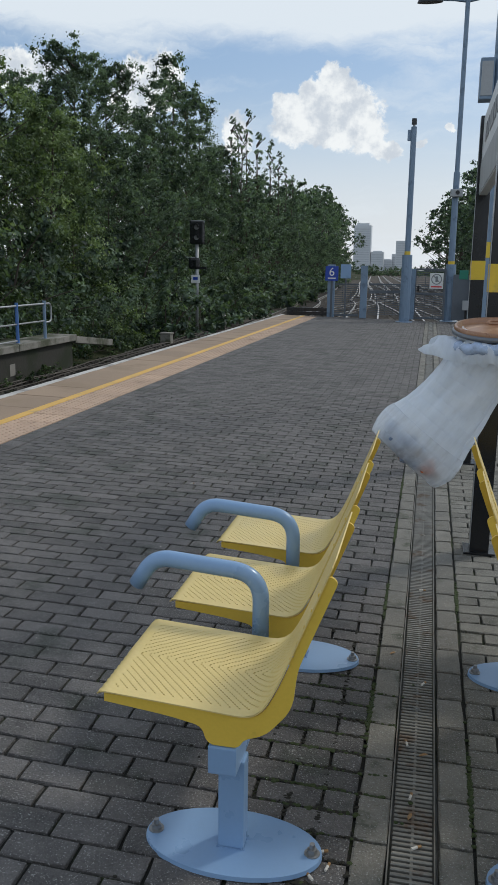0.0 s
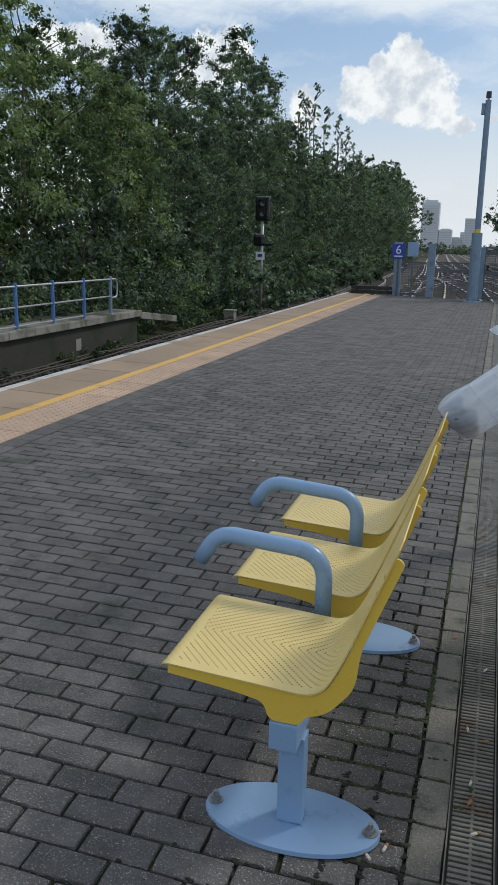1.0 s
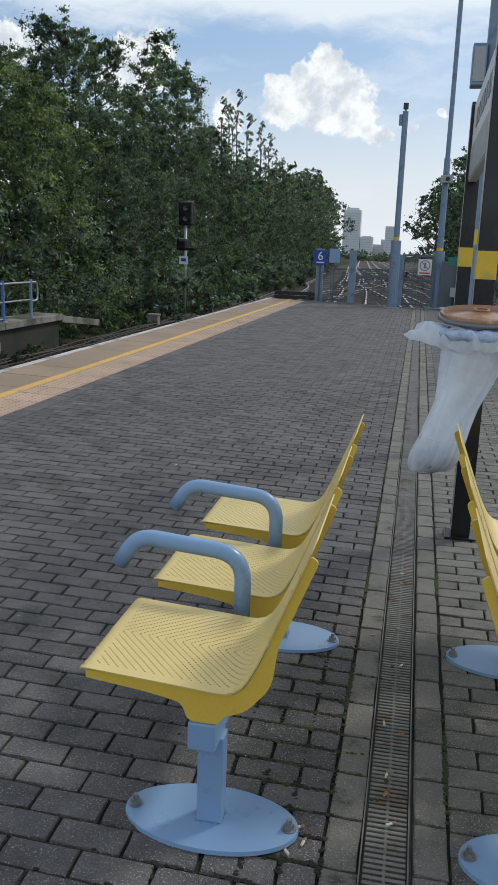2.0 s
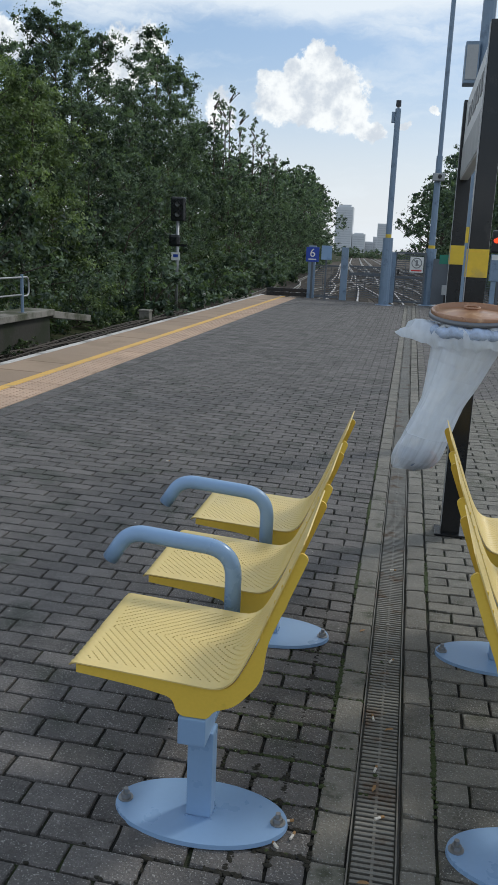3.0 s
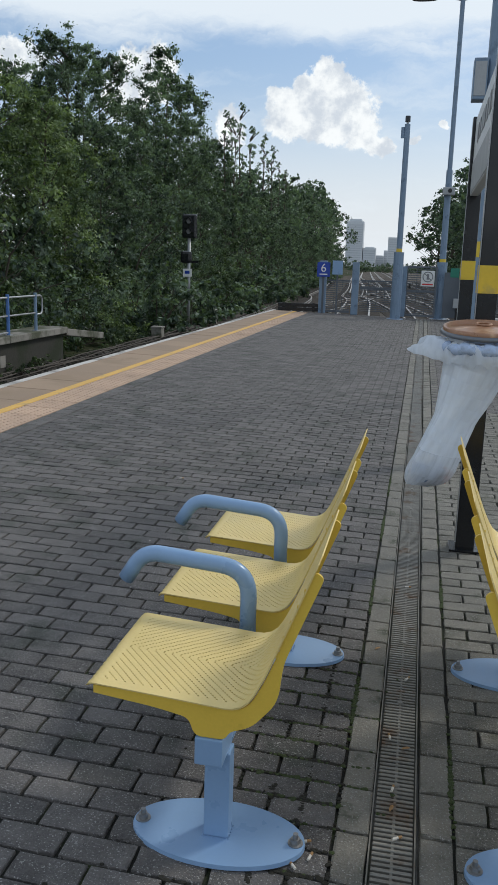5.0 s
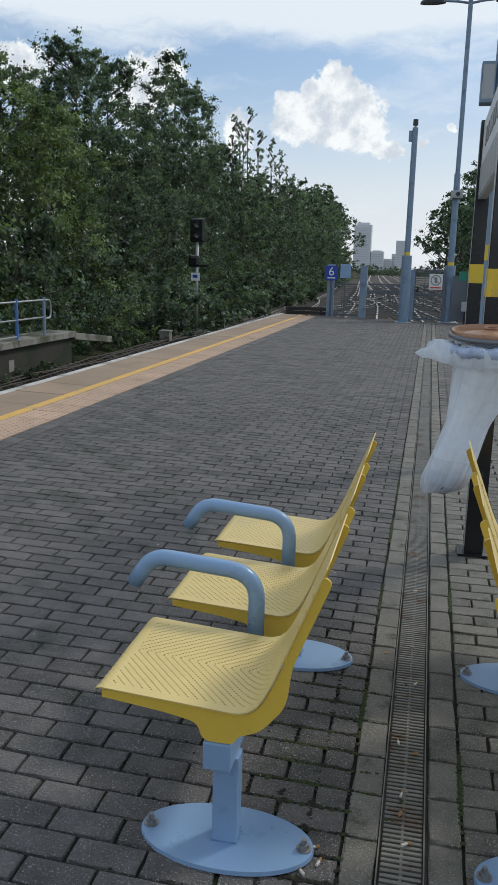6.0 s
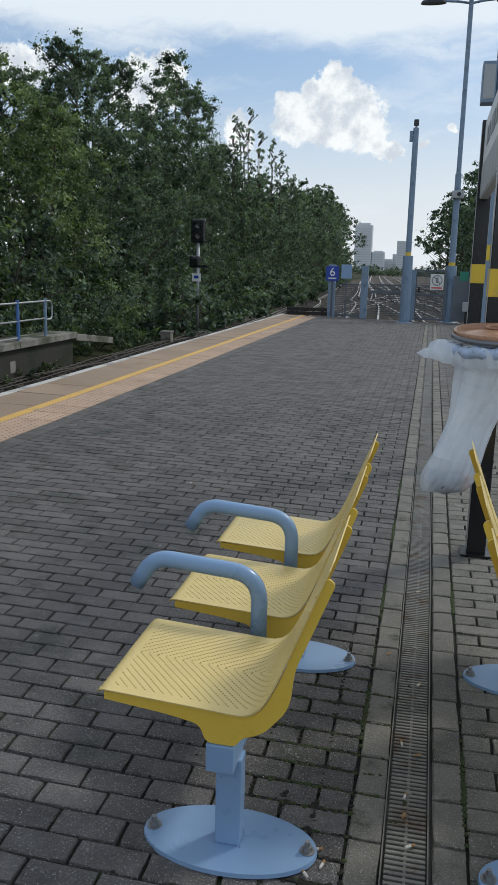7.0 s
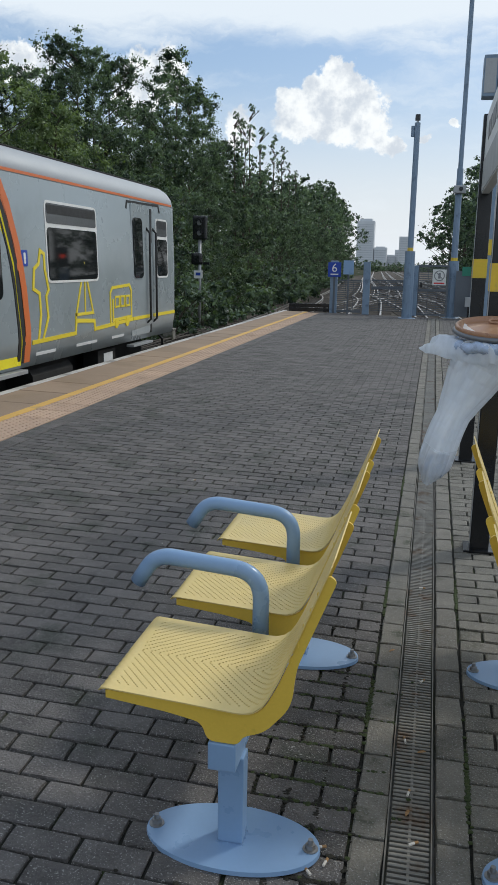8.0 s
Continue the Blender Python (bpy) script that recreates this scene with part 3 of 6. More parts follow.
def bench(name, label, x0, sx, y0):
    """Three perforated seats on a beam with two posts; sx = -1 turns it to face +x."""
    base = fall(x0)
    home = thing(name, label, "bench", pose(x0, y0, base), "platform benches")

    def fx(bm):
        for v in bm.verts:
            v.co = Vector(((v.co.x + 0.315) * sx, v.co.y - 1.69, v.co.z))
        return bm
    part("beam", fx(boxed(-0.362, 1.60, 0.268, -0.288, 3.24, 0.345, bevel=0.004)), "blue", home, "pale blue steel box beam")
    for ly in (1.69, 2.82):
        bm = disc(bmesh.new(), (-0.315, ly), 0.243, 0.132, 0.0, 0.012, 56, 0.002)
        foot = part("base_plate", fx(bm), "blue", home, "oval pale blue base plate")
        bm = box(bmesh.new(), -0.350, ly - 0.028, 0.012, -0.280, ly + 0.028, 0.27, bevel=0.005)
        post = part("post", fx(bm), "blue", home)
        bm = bmesh.new()
        for k in range(26):
            a = k / 26 * math.tau
            px = max(-0.037, min(0.037, 0.055 * math.cos(a)))
            py = max(-0.030, min(0.030, 0.055 * math.sin(a)))
            s = random.uniform(0.0014, 0.0028)
            vs = bmesh.ops.create_icosphere(bm, subdivisions=1, radius=s)["verts"]
            bmesh.ops.translate(bm, verts=vs, vec=(-0.315 + px, ly + py, 0.013))
        part("weld", fx(bm), "blue", post)
        for ex in (-0.216, 0.216):
            bm = disc(bmesh.new(), (-0.315 + ex, ly), 0.021, 0.021, 0.012, 0.015, 18)
            disc(bm, (-0.315 + ex, ly), 0.0145, 0.0145, 0.015, 0.028, 6, 0.001)
            disc(bm, (-0.315 + ex, ly), 0.008, 0.008, 0.028, 0.042, 12, 0.001)
            part("bolt", fx(bm), "bolt", foot)
    for k in range(3):
        a = 1.60 + 0.61 * k
        seat(home, fx, a, a + 0.45, sx)
    for ay in (2.13, 2.74):
        line = rounded([(-0.336, 0.345), (-0.336, 0.607), (-0.680, 0.634), (-0.742, 0.536)], 0.092, 9)
        bm = tube(bmesh.new(), [(p.x, ay, p.y) for p in line], 0.0268, 16, 0.95)
        arm = part("armrest", fx(bm), "blue", home, "bent pale blue tubular armrest", smooth=True)
        part("clamp", fx(boxed(-0.375, ay - 0.033, 0.335, -0.300, ay + 0.033, 0.362, bevel=0.004)), "blue", arm)
    return home


SHEETS = {}


def pierced_sheet(sx, wide):
    """Sheet steel bent along SEAT_LINE with rows of round holes in a chevron, as one mesh; sx = -1 mirrors it."""
    pitch, step, slope, hole, t = 0.0250, 0.0078, 0.95, 0.0029, 0.0035
    lens = [0.0]
    for a, b in zip(SEAT_LINE, SEAT_LINE[1:]):
        lens.append(lens[-1] + (b - a).length)
    total = lens[-1]
    xs, zs = [p.x for p in SEAT_LINE], [p.y for p in SEAT_LINE]
    verts, faces, smooth = [], [], []

    def at(u, v, down):
        cut = 0.0
        for e, r in ((u, 0.034), (total - u, 0.030)):
            if e < r:
                cut = r - math.sqrt(max(0.0, r * r - (r - e) ** 2))
        v = wide / 2 + (v - wide / 2) * (1 - 2 * cut / wide)
        x, z = float(np.interp(u, lens, xs)), float(np.interp(u, lens, zs))
        x1, z1 = float(np.interp(min(u + 0.01, total), lens, xs)), float(np.interp(min(u + 0.01, total), lens, zs))
        x0, z0 = float(np.interp(max(u - 0.01, 0), lens, xs)), float(np.interp(max(u - 0.01, 0), lens, zs))
        d = Vector((x1 - x0, z1 - z0)).normalized()
        return (x + d.y * down + 0.315) * sx, v + 1.60 - 1.69, z - d.x * down

    def vert(u, v, down):
        verts.append(at(u, v, down))
        return len(verts) - 1

    def put(f, soft):
        faces.append(f)
        smooth.append(soft)
    cols = int(round(wide / step))
    edges = [wide * k / cols for k in range(cols + 1)]
    rows = int(total / pitch) + 14

    def line_u(k, v):
        return min(total, max(0.0, (k - 12) * pitch + slope * abs(v - wide / 2)))
    for down in (0.0, t):
        grid = [[vert(line_u(k, v), v, down) for v in edges] for k in range(rows + 1)]
        for k in range(rows):
            for j in range(cols):
                va, vb = edges[j], edges[j + 1]
                u = [line_u(k, va), line_u(k, vb), line_u(k + 1, vb), line_u(k + 1, va)]
                if max(u) - min(u) < 1e-6 or (u[0] == u[3] and u[1] == u[2]):
                    continue
                q = [grid[k][j], grid[k][j + 1], grid[k + 1][j + 1], grid[k + 1][j]]
                cu, cv = sum(u) / 4, (va + vb) / 2
                if not (0.058 < cu < total - 0.055 and 0.034 < cv < wide - 0.034):
                    put(q[::-1], True)
                    continue
                ring = [(cu + hole * math.cos(a), cv + hole * math.sin(a)) for a in (radians(a) for a in (-150, -90, -30, 30, 90, 150))]
                h = [vert(a, b, down) for a, b in ring]
                # h: 0 (-u,-v) 1 (0,-v) 2 (+u,-v) 3 (+u,+v) 4 (0,+v) 5 (-u,+v)
                for f in ([q[0], h[0], h[5], q[1]], [q[1], h[5], h[4]], [q[1], h[4], h[3], q[2]], [q[2], h[3], h[2], q[3]], [q[3], h[2], h[1]], [q[3], h[1], h[0], q[0]]):
                    put(f, True)
                if down == 0.0:
                    top, foot = [vert(a, b, 0.0) for a, b in ring], [vert(a, b, t) for a, b in ring]
                    for m in range(6):
                        put([top[m], top[(m + 1) % 6], foot[(m + 1) % 6], foot[m]], False)
    n = 60
    rim = [(total * m / n, 0.0) for m in range(n)] + [(total, wide * m / 12) for m in range(12)] + [(total * (n - m) / n, wide) for m in range(n)] + [(0.0, wide * (12 - m) / 12) for m in range(12)]
    hi, lo = [vert(a, b, 0.0) for a, b in rim], [vert(a, b, t) for a, b in rim]
    for m in range(len(rim)):
        put([hi[m], hi[(m + 1) % len(rim)], lo[(m + 1) % len(rim)], lo[m]], False)
    me = bpy.data.meshes.new("seat_shell")
    me.from_pydata(verts, [], faces)
    me.polygons.foreach_set("use_smooth", smooth)
    me.materials.append(M["seat"])
    return me


def seat(home, fx, y0, y1, sx):
    if sx not in SHEETS:
        SHEETS[sx] = pierced_sheet(sx, 0.45)
    shell = new("seat_shell", SHEETS[sx])
    shell.parent = home
    shell.matrix_basis = pose(0, y0 - 1.60, 0)
    tagged(shell, label="pale yellow perforated steel seat and back")
    side = [(-0.640, 0.452)] + [(p.x + 0.004, p.y - 0.006) for p in SEAT_LINE if -0.62 < p.x and p.y < 0.80]
    outer = rounded([(-0.084, 0.790), (-0.070, 0.828), (-0.048, 0.812), (-0.140, 0.575), (-0.150, 0.470), (-0.215, 0.392), (-0.270, 0.372),
                     (-0.284, 0.347), (-0.366, 0.347), (-0.378, 0.395), (-0.470, 0.412), (-0.640, 0.430)], 0.035, 5)
    for ya in (y0 + 0.006, y1 - 0.014):
        bm = prism(bmesh.new(), side + [tuple(p) for p in outer], "y", ya, ya + 0.008)
        part("side_bracket", fx(bm), "yellow", home, "yellow shaped steel side bracket")
    for k in range(5):
        f = 0.2 + 0.16 * k
        x, z = -0.178 + 0.100 * f, 0.545 + 0.270 * f
        part("back_tab", fx(boxed(x - 0.002, y0 + 0.004, z - 0.009, x + 0.006, y0 + 0.013, z + 0.009, bevel=0.002)), "yellow", home)


bench("platform_bench", "yellow perforated steel three-seat bench with pale blue frame", -0.315, 1, 1.69)
bench("platform_bench", "yellow perforated bench with its back to the drain", 0.590, -1, 1.715)

# ---- station name sign on two black posts ----
sign = thing("station_sign", "station name board between two black posts with yellow bands", "sign", pose(0.465, 5.4, 0))
for py in (-1.05, 1.15):
    post = part("post", boxed(-0.052, py - 0.052, 0.0, 0.052, py + 0.052, 2.675, bevel=0.006), "black", sign, "black steel post")
    part("marker_band", boxed(-0.0545, py - 0.0545, 1.43, 0.0545, py + 0.0545, 1.575, bevel=0.001) if py < 0 else
         boxed(-0.0545, py - 0.0545, 1.47, 0.0545, py + 0.0545, 1.615, bevel=0.001), "band", post, "yellow marker band")
    # pale strip modelled in place of the highlight along the post's corner
    part("edge_trim", boxed(-0.056, py - 0.057, 0.05, -0.051, py - 0.052, 2.66), "galv", post, "thin pale strip in place of the edge highlight")
    part("foot_plate", boxed(-0.085, py - 0.085, 0.0, 0.085, py + 0.085, 0.012, bevel=0.002), "black", post)
board = part("board", boxed(-0.030, -0.985, 2.10, 0.030, 1.085, 2.655, bevel=0.004), "signwhite", sign, "faded white name board")
for s in (-1, 1):
    x0, x1 = sorted((s * 0.031, s * 0.034))
    part("lower_strip", boxed(x0, -0.975, 2.11, x1, 1.075, 2.33), "signgrey", board, "grey lower strip")
    for k, w in enumerate((0.16, 0.12, 0.14, 0.20, 0.11, 0.15, 0.12)):
        y = -0.75 + k * 0.22
        part("lettering_bar", boxed(x0, y, 2.43, x1, y + w, 2.55), "print", board)

# ---- tall columns ----


def column(name, label, x, y, parts):
    home = thing(name, label, "lamp post", pose(x, y, fall(x)), "tall columns")
    for nm, z0, z1, r, mat, lab in parts:
        bm = disc(bmesh.new(), (0, 0), r, r, z0, z1, 12, r * 0.06)
        part(nm, bm, mat, home, lab, smooth=False)
    return home


near_col = column("lamp_column", "blue-grey steel column with a loudspeaker box behind the sign", 0.735, 10.0, (
    ("shaft", 0.0, 3.3, 0.048, "column", ""), ("upper_shaft", 3.3, 7.5, 0.075, "column", ""), ("marker_band", 1.69, 1.87, 0.0495, "band", "yellow marker band"),
    ("base_plate", 0.0, 0.02, 0.14, "column", "")))
spk = part("speaker_box", boxed(-0.22, -0.12, 3.42, -0.065, 0.10, 3.86, bevel=0.012), "column", near_col, "blue-grey loudspeaker box")
part("grille", boxed(-0.205, -0.126, 3.46, -0.08, -0.121, 3.82), "galv", spk)
pole = column("camera_pole", "blue-grey pole with a camera dome at the platform end", -0.625, 24.75, (
    ("base_shaft", 0.02, 1.95, 0.155, "column", ""), ("shaft", 1.95, 5.50, 0.085, "column", ""), ("marker_band", 1.95, 2.12, 0.088, "band", "yellow marker band"),
    ("base_plate", 0.0, 0.02, 0.26, "column", ""), ("neck", 5.50, 5.56, 0.035, "galv", ""), ("camera_dome", 5.56, 5.72, 0.075, "black", "black camera dome")))
part("bracket", boxed(-0.17, -0.03, 5.12, -0.08, 0.03, 5.42, bevel=0.01), "column", pole)
part("access_door", boxed(-0.05, -0.165, 0.45, 0.05, -0.152, 1.0, bevel=0.004), "column", pole)
lamp = column("lamp_column", "tall blue-grey lighting column with twin heads by the gate", 0.665, 25.95, (
    ("base_shaft", 0.02, 1.72, 0.165, "column", ""), ("shaft", 1.72, 4.4, 0.098, "column", ""), ("upper_shaft", 4.4, 9.25, 0.070, "column", ""),
    ("marker_band", 1.72, 1.90, 0.101, "band", "yellow marker band"), ("base_plate", 0.0, 0.02, 0.27, "column", "")))
part("camera_housing", boxed(-0.16, -0.26, 3.68, 0.20, -0.02, 3.90, bevel=0.02), "galv", lamp, "grey camera housing")
part("camera_lens", tube(bmesh.new(), [(0.05, -0.30, 3.80), (0.05, -0.25, 3.80)], 0.06, 12), "black", lamp)
part("access_door", boxed(-0.06, -0.175, 0.45, 0.06, -0.162, 1.05, bevel=0.004), "column", lamp)
for s in (-1, 1):
    arm = part("lamp_arm", tube(bmesh.new(), [(0, 0, 9.06), (s * 0.35, 0, 9.12), (s * 0.75, 0, 9.15)], 0.035, 8), "column", lamp)
    bm = disc(bmesh.new(), (s * 1.06, 0), 0.37, 0.16, 9.09, 9.16, 24, 0.03)
    disc(bm, (s * 1.06, 0), 0.34, 0.13, 9.16, 9.23, 24, 0.10)
    part("lamp_head", bm, "black", arm, "dark flat lamp head")

# ---- gate and fence at the platform end ----
GZ = fall(-2.0)


def mesh_panel(home, x0, x1, z0, z1, rods):
    """An infill of level bars, each a part of its own, before a few uprights."""
    for k in range(rods):
        z = z0 + (z1 - z0) * (k + 0.5) / rods
        part("bar", boxed(x0, -0.008, z - 0.009, x1, 0.008, z + 0.009), "mesh", home)
    n = int((x1 - x0) / 0.3)
    for k in range(1, n + 1):
        x = x0 + (x1 - x0) * k / (n + 1)
        part("upright", boxed(x - 0.008, 0.008, z0, x + 0.008, 0.02, z1), "mesh", home)


fence = thing("platform_end_fence", "blue-grey steel barrier fence across the platform end", "fence", pose(0, END - 0.1, GZ))
for x, h, w in ((-2.93, 1.62, 0.11), (-1.92, 1.60, 0.105), (-0.46, 1.52, 0.09), (1.30, 1.50, 0.07)):
    part("post", boxed(x - w, -0.07, 0.0, x + w, 0.07, h, bevel=0.012), "column", fence, "blue-grey fence post")
mesh_panel(fence, -2.82, -2.07, 0.12, 1.0, 14)
mesh_panel(fence, -1.77, -0.75, 0.10, 1.02, 16)
part("top_rail", boxed(-2.82, -0.02, 1.0, -2.07, 0.02, 1.05), "mesh", fence)
part("top_rail", boxed(-1.77, -0.02, 1.02, -0.75, 0.02, 1.07), "mesh", fence)
part("mid_rail", boxed(-1.77, -0.03, 0.78, -0.75, 0.03, 0.86), "mesh", fence)
part("kick_plate", boxed(-2.82, -0.02, 0.05, -2.07, 0.02, 0.12), "mesh", fence)
gate = thing("metal_gate", "grey steel barred gate with a warning notice", "gate", pose(0.06, END - 0.05, GZ - 0.04))
for a in ((-0.46, 0.06, -0.40, 1.58), (0.42, 0.06, 0.48, 1.58)):
    part("gate_frame", boxed(a[0], -0.025, a[1], a[2], 0.025, a[3], bevel=0.004), "mesh", gate)
for z in (0.06, 0.80, 1.52):
    part("gate_rail", boxed(-0.40, -0.022, z, 0.42, 0.022, z + 0.06, bevel=0.004), "mesh", gate)
mesh_panel(gate, -0.40, 0.42, 0.12, 1.52, 22)
part("handle", boxed(-0.36, -0.06, 0.90, -0.30, -0.02, 1.06, bevel=0.006), "black", gate)
note = part("notice", boxed(0.0, -0.036, 0.98, 0.40, -0.027, 1.45, bevel=0.002), "white", gate, "white warning notice with a dark ring")
bm = bmesh.new()
ring = [(0.20 + 0.145 * math.cos(k * math.tau / 28), -0.040, 1.265 + 0.145 * math.sin(k * math.tau / 28)) for k in range(29)]
tube(bm, ring, 0.014, 6)
tube(bm, [(0.10, -0.040, 1.365), (0.30, -0.040, 1.165)], 0.013, 6)
part("ring", bm, "print", note)
part("pictogram_bar", boxed(0.165, -0.0385, 1.18, 0.235, -0.0365, 1.35), "print", note)
part("caption_bar", boxed(0.04, -0.0385, 1.02, 0.36, -0.0365, 1.06), "signred", note)
fence_r = thing("side_fence", "grey steel mesh fence beside the gate", "fence", pose(2.6, END - 0.02, 0))
for k in range(4):
    part("post", boxed(-1.2 + 1.25 * k, -0.04, 0, -1.12 + 1.25 * k, 0.04, 1.45, bevel=0.006), "mesh", fence_r)
for k in range(3):
    mesh_panel(fence_r, -1.12 + 1.25 * k, 0.05 + 1.25 * k, 0.08, 1.40, 20)
plate = part("panel_sheet", boxed(-1.85, -0.03, 0.06, -1.26, 0.0, 1.42, bevel=0.004), "mesh", fence_r, "solid grey steel infill sheet")
part("green_notice", boxed(-1.68, -0.040, 1.28, -1.42, -0.031, 1.55, bevel=0.002), "signgreen", fence_r, "small green notice")
kit = thing("control_box", "small grey trackside control box on a stub post", "box", pose(1.16, END - 0.35, 0))
part("case", boxed(-0.11, -0.08, 0.38, 0.11, 0.08, 0.66, bevel=0.01), "galv", kit)
part("stub", boxed(-0.03, -0.03, 0.0, 0.03, 0.03, 0.38), "black", kit)
slab = thing("white_step", "low pale step block beside the track fence", "step", pose(2.35, END - 0.9, 0))
part("block", boxed(-0.35, -0.25, 0.0, 0.35, 0.25, 0.16, bevel=0.02), "nosing", slab)
rsig = thing("platform_signal", "platform-end signal showing red on a blue-grey post", "signal", pose(2.50, END - 0.6, 0))
part("post", boxed(-0.07, -0.07, 0.0, 0.07, 0.07, 1.55, bevel=0.01), "column", rsig)
part("cabinet", boxed(-0.13, -0.11, 0.85, 0.13, 0.11, 1.62, bevel=0.015), "column", rsig)
hd = part("signal_head", boxed(-0.16, -0.10, 1.66, 0.16, 0.10, 2.30, bevel=0.05), "black", rsig, "black signal head")
part("number_plate", boxed(-0.12, -0.115, 1.46, 0.12, -0.105, 1.60), "white", rsig)
# hood added to screen the red lens from the train windows' reflections
part("hood", tube(bmesh.new(), [(-0.03, -0.34, 2.135), (-0.03, -0.10, 2.135)], 0.11, 14, 0.25), "black", hd)
part("red_lens", tube(bmesh.new(), [(-0.03, -0.13, 2.02), (-0.03, -0.10, 2.02)], 0.085, 16), "redglow", hd, "lit red lens")
six = thing("platform_number_sign", "blue platform number sign on a slim post", "sign", pose(-2.91, END - 0.22, GZ))
plate = part("plate", boxed(-0.20, -0.015, 1.13, 0.20, 0.0, 1.57, bevel=0.003), "signblue", six, "blue number plate")
bm = lettering("6", 0.36)
bmesh.ops.translate(bm, verts=bm.verts, vec=(0.0, -0.018, 1.39))
part("numeral", bm, "white", plate, "white numeral")
part("caption_bar", boxed(-0.12, -0.018, 1.19, 0.12, -0.0155, 1.225), "white", plate)
part("post", boxed(-0.03, 0.003, 0.0, 0.03, 0.05, 1.5), "mesh", six)
blank = thing("blue_notice", "plain pale blue notice on a slim post", "sign", pose(-2.47, END - 0.30, GZ))
part("plate", boxed(-0.16, -0.015, 1.21, 0.16, 0.0, 1.63, bevel=0.003), "blue", blank)
part("post", boxed(-0.025, 0.003, 0.0, 0.025, 0.04, 1.5), "mesh", blank)
ramp = thing("end_barrier", "low black timber barrier at the platform edge end", "barrier", pose(-3.7, END - 0.10, fall(-3.7)))
for k in range(2):
    part("board", boxed(-0.62, -0.04, 0.01 + 0.125 * k, 0.66, 0.02, 0.125 + 0.125 * k, bevel=0.006), "black", ramp, "black board")
part("stake", boxed(-0.5, 0.02, 0.0, -0.42, 0.08, 0.27), "black", ramp)
part("stake", boxed(0.46, 0.02, 0.0, 0.54, 0.08, 0.27), "black", ramp)

# ---- litter bin with its blown bag ----
HOOP = Vector((0.450, 4.045, 1.185))
bin_home = thing("litter_bin", "post-mounted litter bin hoop with a copper-brown lid", "litter bin", pose(HOOP.x, HOOP.y, 0))
bm = tube(bmesh.new(), [(0.192 * math.cos(k * math.tau / 40), 0.192 * math.sin(k * math.tau / 40), 1.19) for k in range(41)], 0.013, 8)
part("hoop", bm, "hoop", bin_home, "grey steel bag hoop", smooth=True)
part("bracket", boxed(-0.03, 0.185, 1.13, 0.06, 0.255, 1.24, bevel=0.006), "black", bin_home)
bm = bmesh.new()
prof = [(0.0, 0.004), (0.05, 0.004), (0.10, -0.002), (0.165, -0.010), (0.184, -0.008), (0.190, 0.010), (0.199, 0.015), (0.206, 0.008), (0.207, -0.020), (0.196, -0.028), (0.10, -0.020), (0.0, -0.02)]
rings = [[bm.verts.new((r * math.cos(k * math.tau / 48), r * math.sin(k * math.tau / 48), z)) for k in range(48)] for r, z in prof[1:-1]]
for a, b in zip(rings, rings[1:]):
    for k in range(48):
        bm.faces.new((a[k], a[(k + 1) % 48], b[(k + 1) % 48], b[k]))
bm.faces.new(rings[0][::-1])
bm.faces.new(rings[-1])
lid = part("lid", bm, "lid", bin_home, "copper-brown domed lid", at=pose(0, 0, 1.262, 8, 0, 0), smooth=True)
bm = tube(bmesh.new(), [(0.2035 * math.cos(k * math.tau / 48), 0.2035 * math.sin(k * math.tau / 48), -0.016) for k in range(49)], 0.012, 8, 1.3)
part("rim", bm, "hoop", lid, "grey lid rim", smooth=True)
bm = tube(bmesh.new(), [(0.038 * math.cos(k * math.tau / 20), 0.10 + 0.038 * math.sin(k * math.tau / 20), 0.008) for k in range(21)], 0.006, 6)
part("lid_ring", bm, "lid", lid)

bag = thing("litter_bag", "milky translucent plastic bin bag blowing in the wind", "bag", pose(*HOOP))
LINKS, BAG_LEN = 12, 0.80


def bag_ring(u, k, seg):
    """Half-widths of the bag at u from hoop to foot: round at the hoop, a flat wide sack at the foot, with folds that run down it."""
    a = k * math.tau / seg
    wide = 0.183 + 0.052 * min(1.0, u * 1.1) - 0.030 * math.sin(math.pi * min(1.0, u * 1.25))
    deep = 0.183 - 0.100 * min(1.0, u * 1.9)
    if u > 0.86:
        close = math.sqrt(max(0.0, 1 - ((u - 0.86) / 0.145) ** 2))
        wide, deep = wide * (0.86 + 0.14 * close), deep * (0.15 + 0.85 * close)
    fold = 0.10 * (abs(math.sin(a * 2 + 0.9 * u + 0.6)) - 0.6) + 0.07 * (abs(math.sin(a * 5 - 1.1 * u + 2.0)) - 0.6)
    fold += 0.05 * noise.noise((math.cos(a) * 5, math.sin(a) * 5, u * 5.0)) + 0.09 * noise.noise((math.cos(a) * 1.6, math.sin(a) * 1.6, u * 3.0))
    f = 1 + fold * min(1.0, 0.25 + u * 2.4)
    return wide * f * math.cos(a), deep * f * math.sin(a)


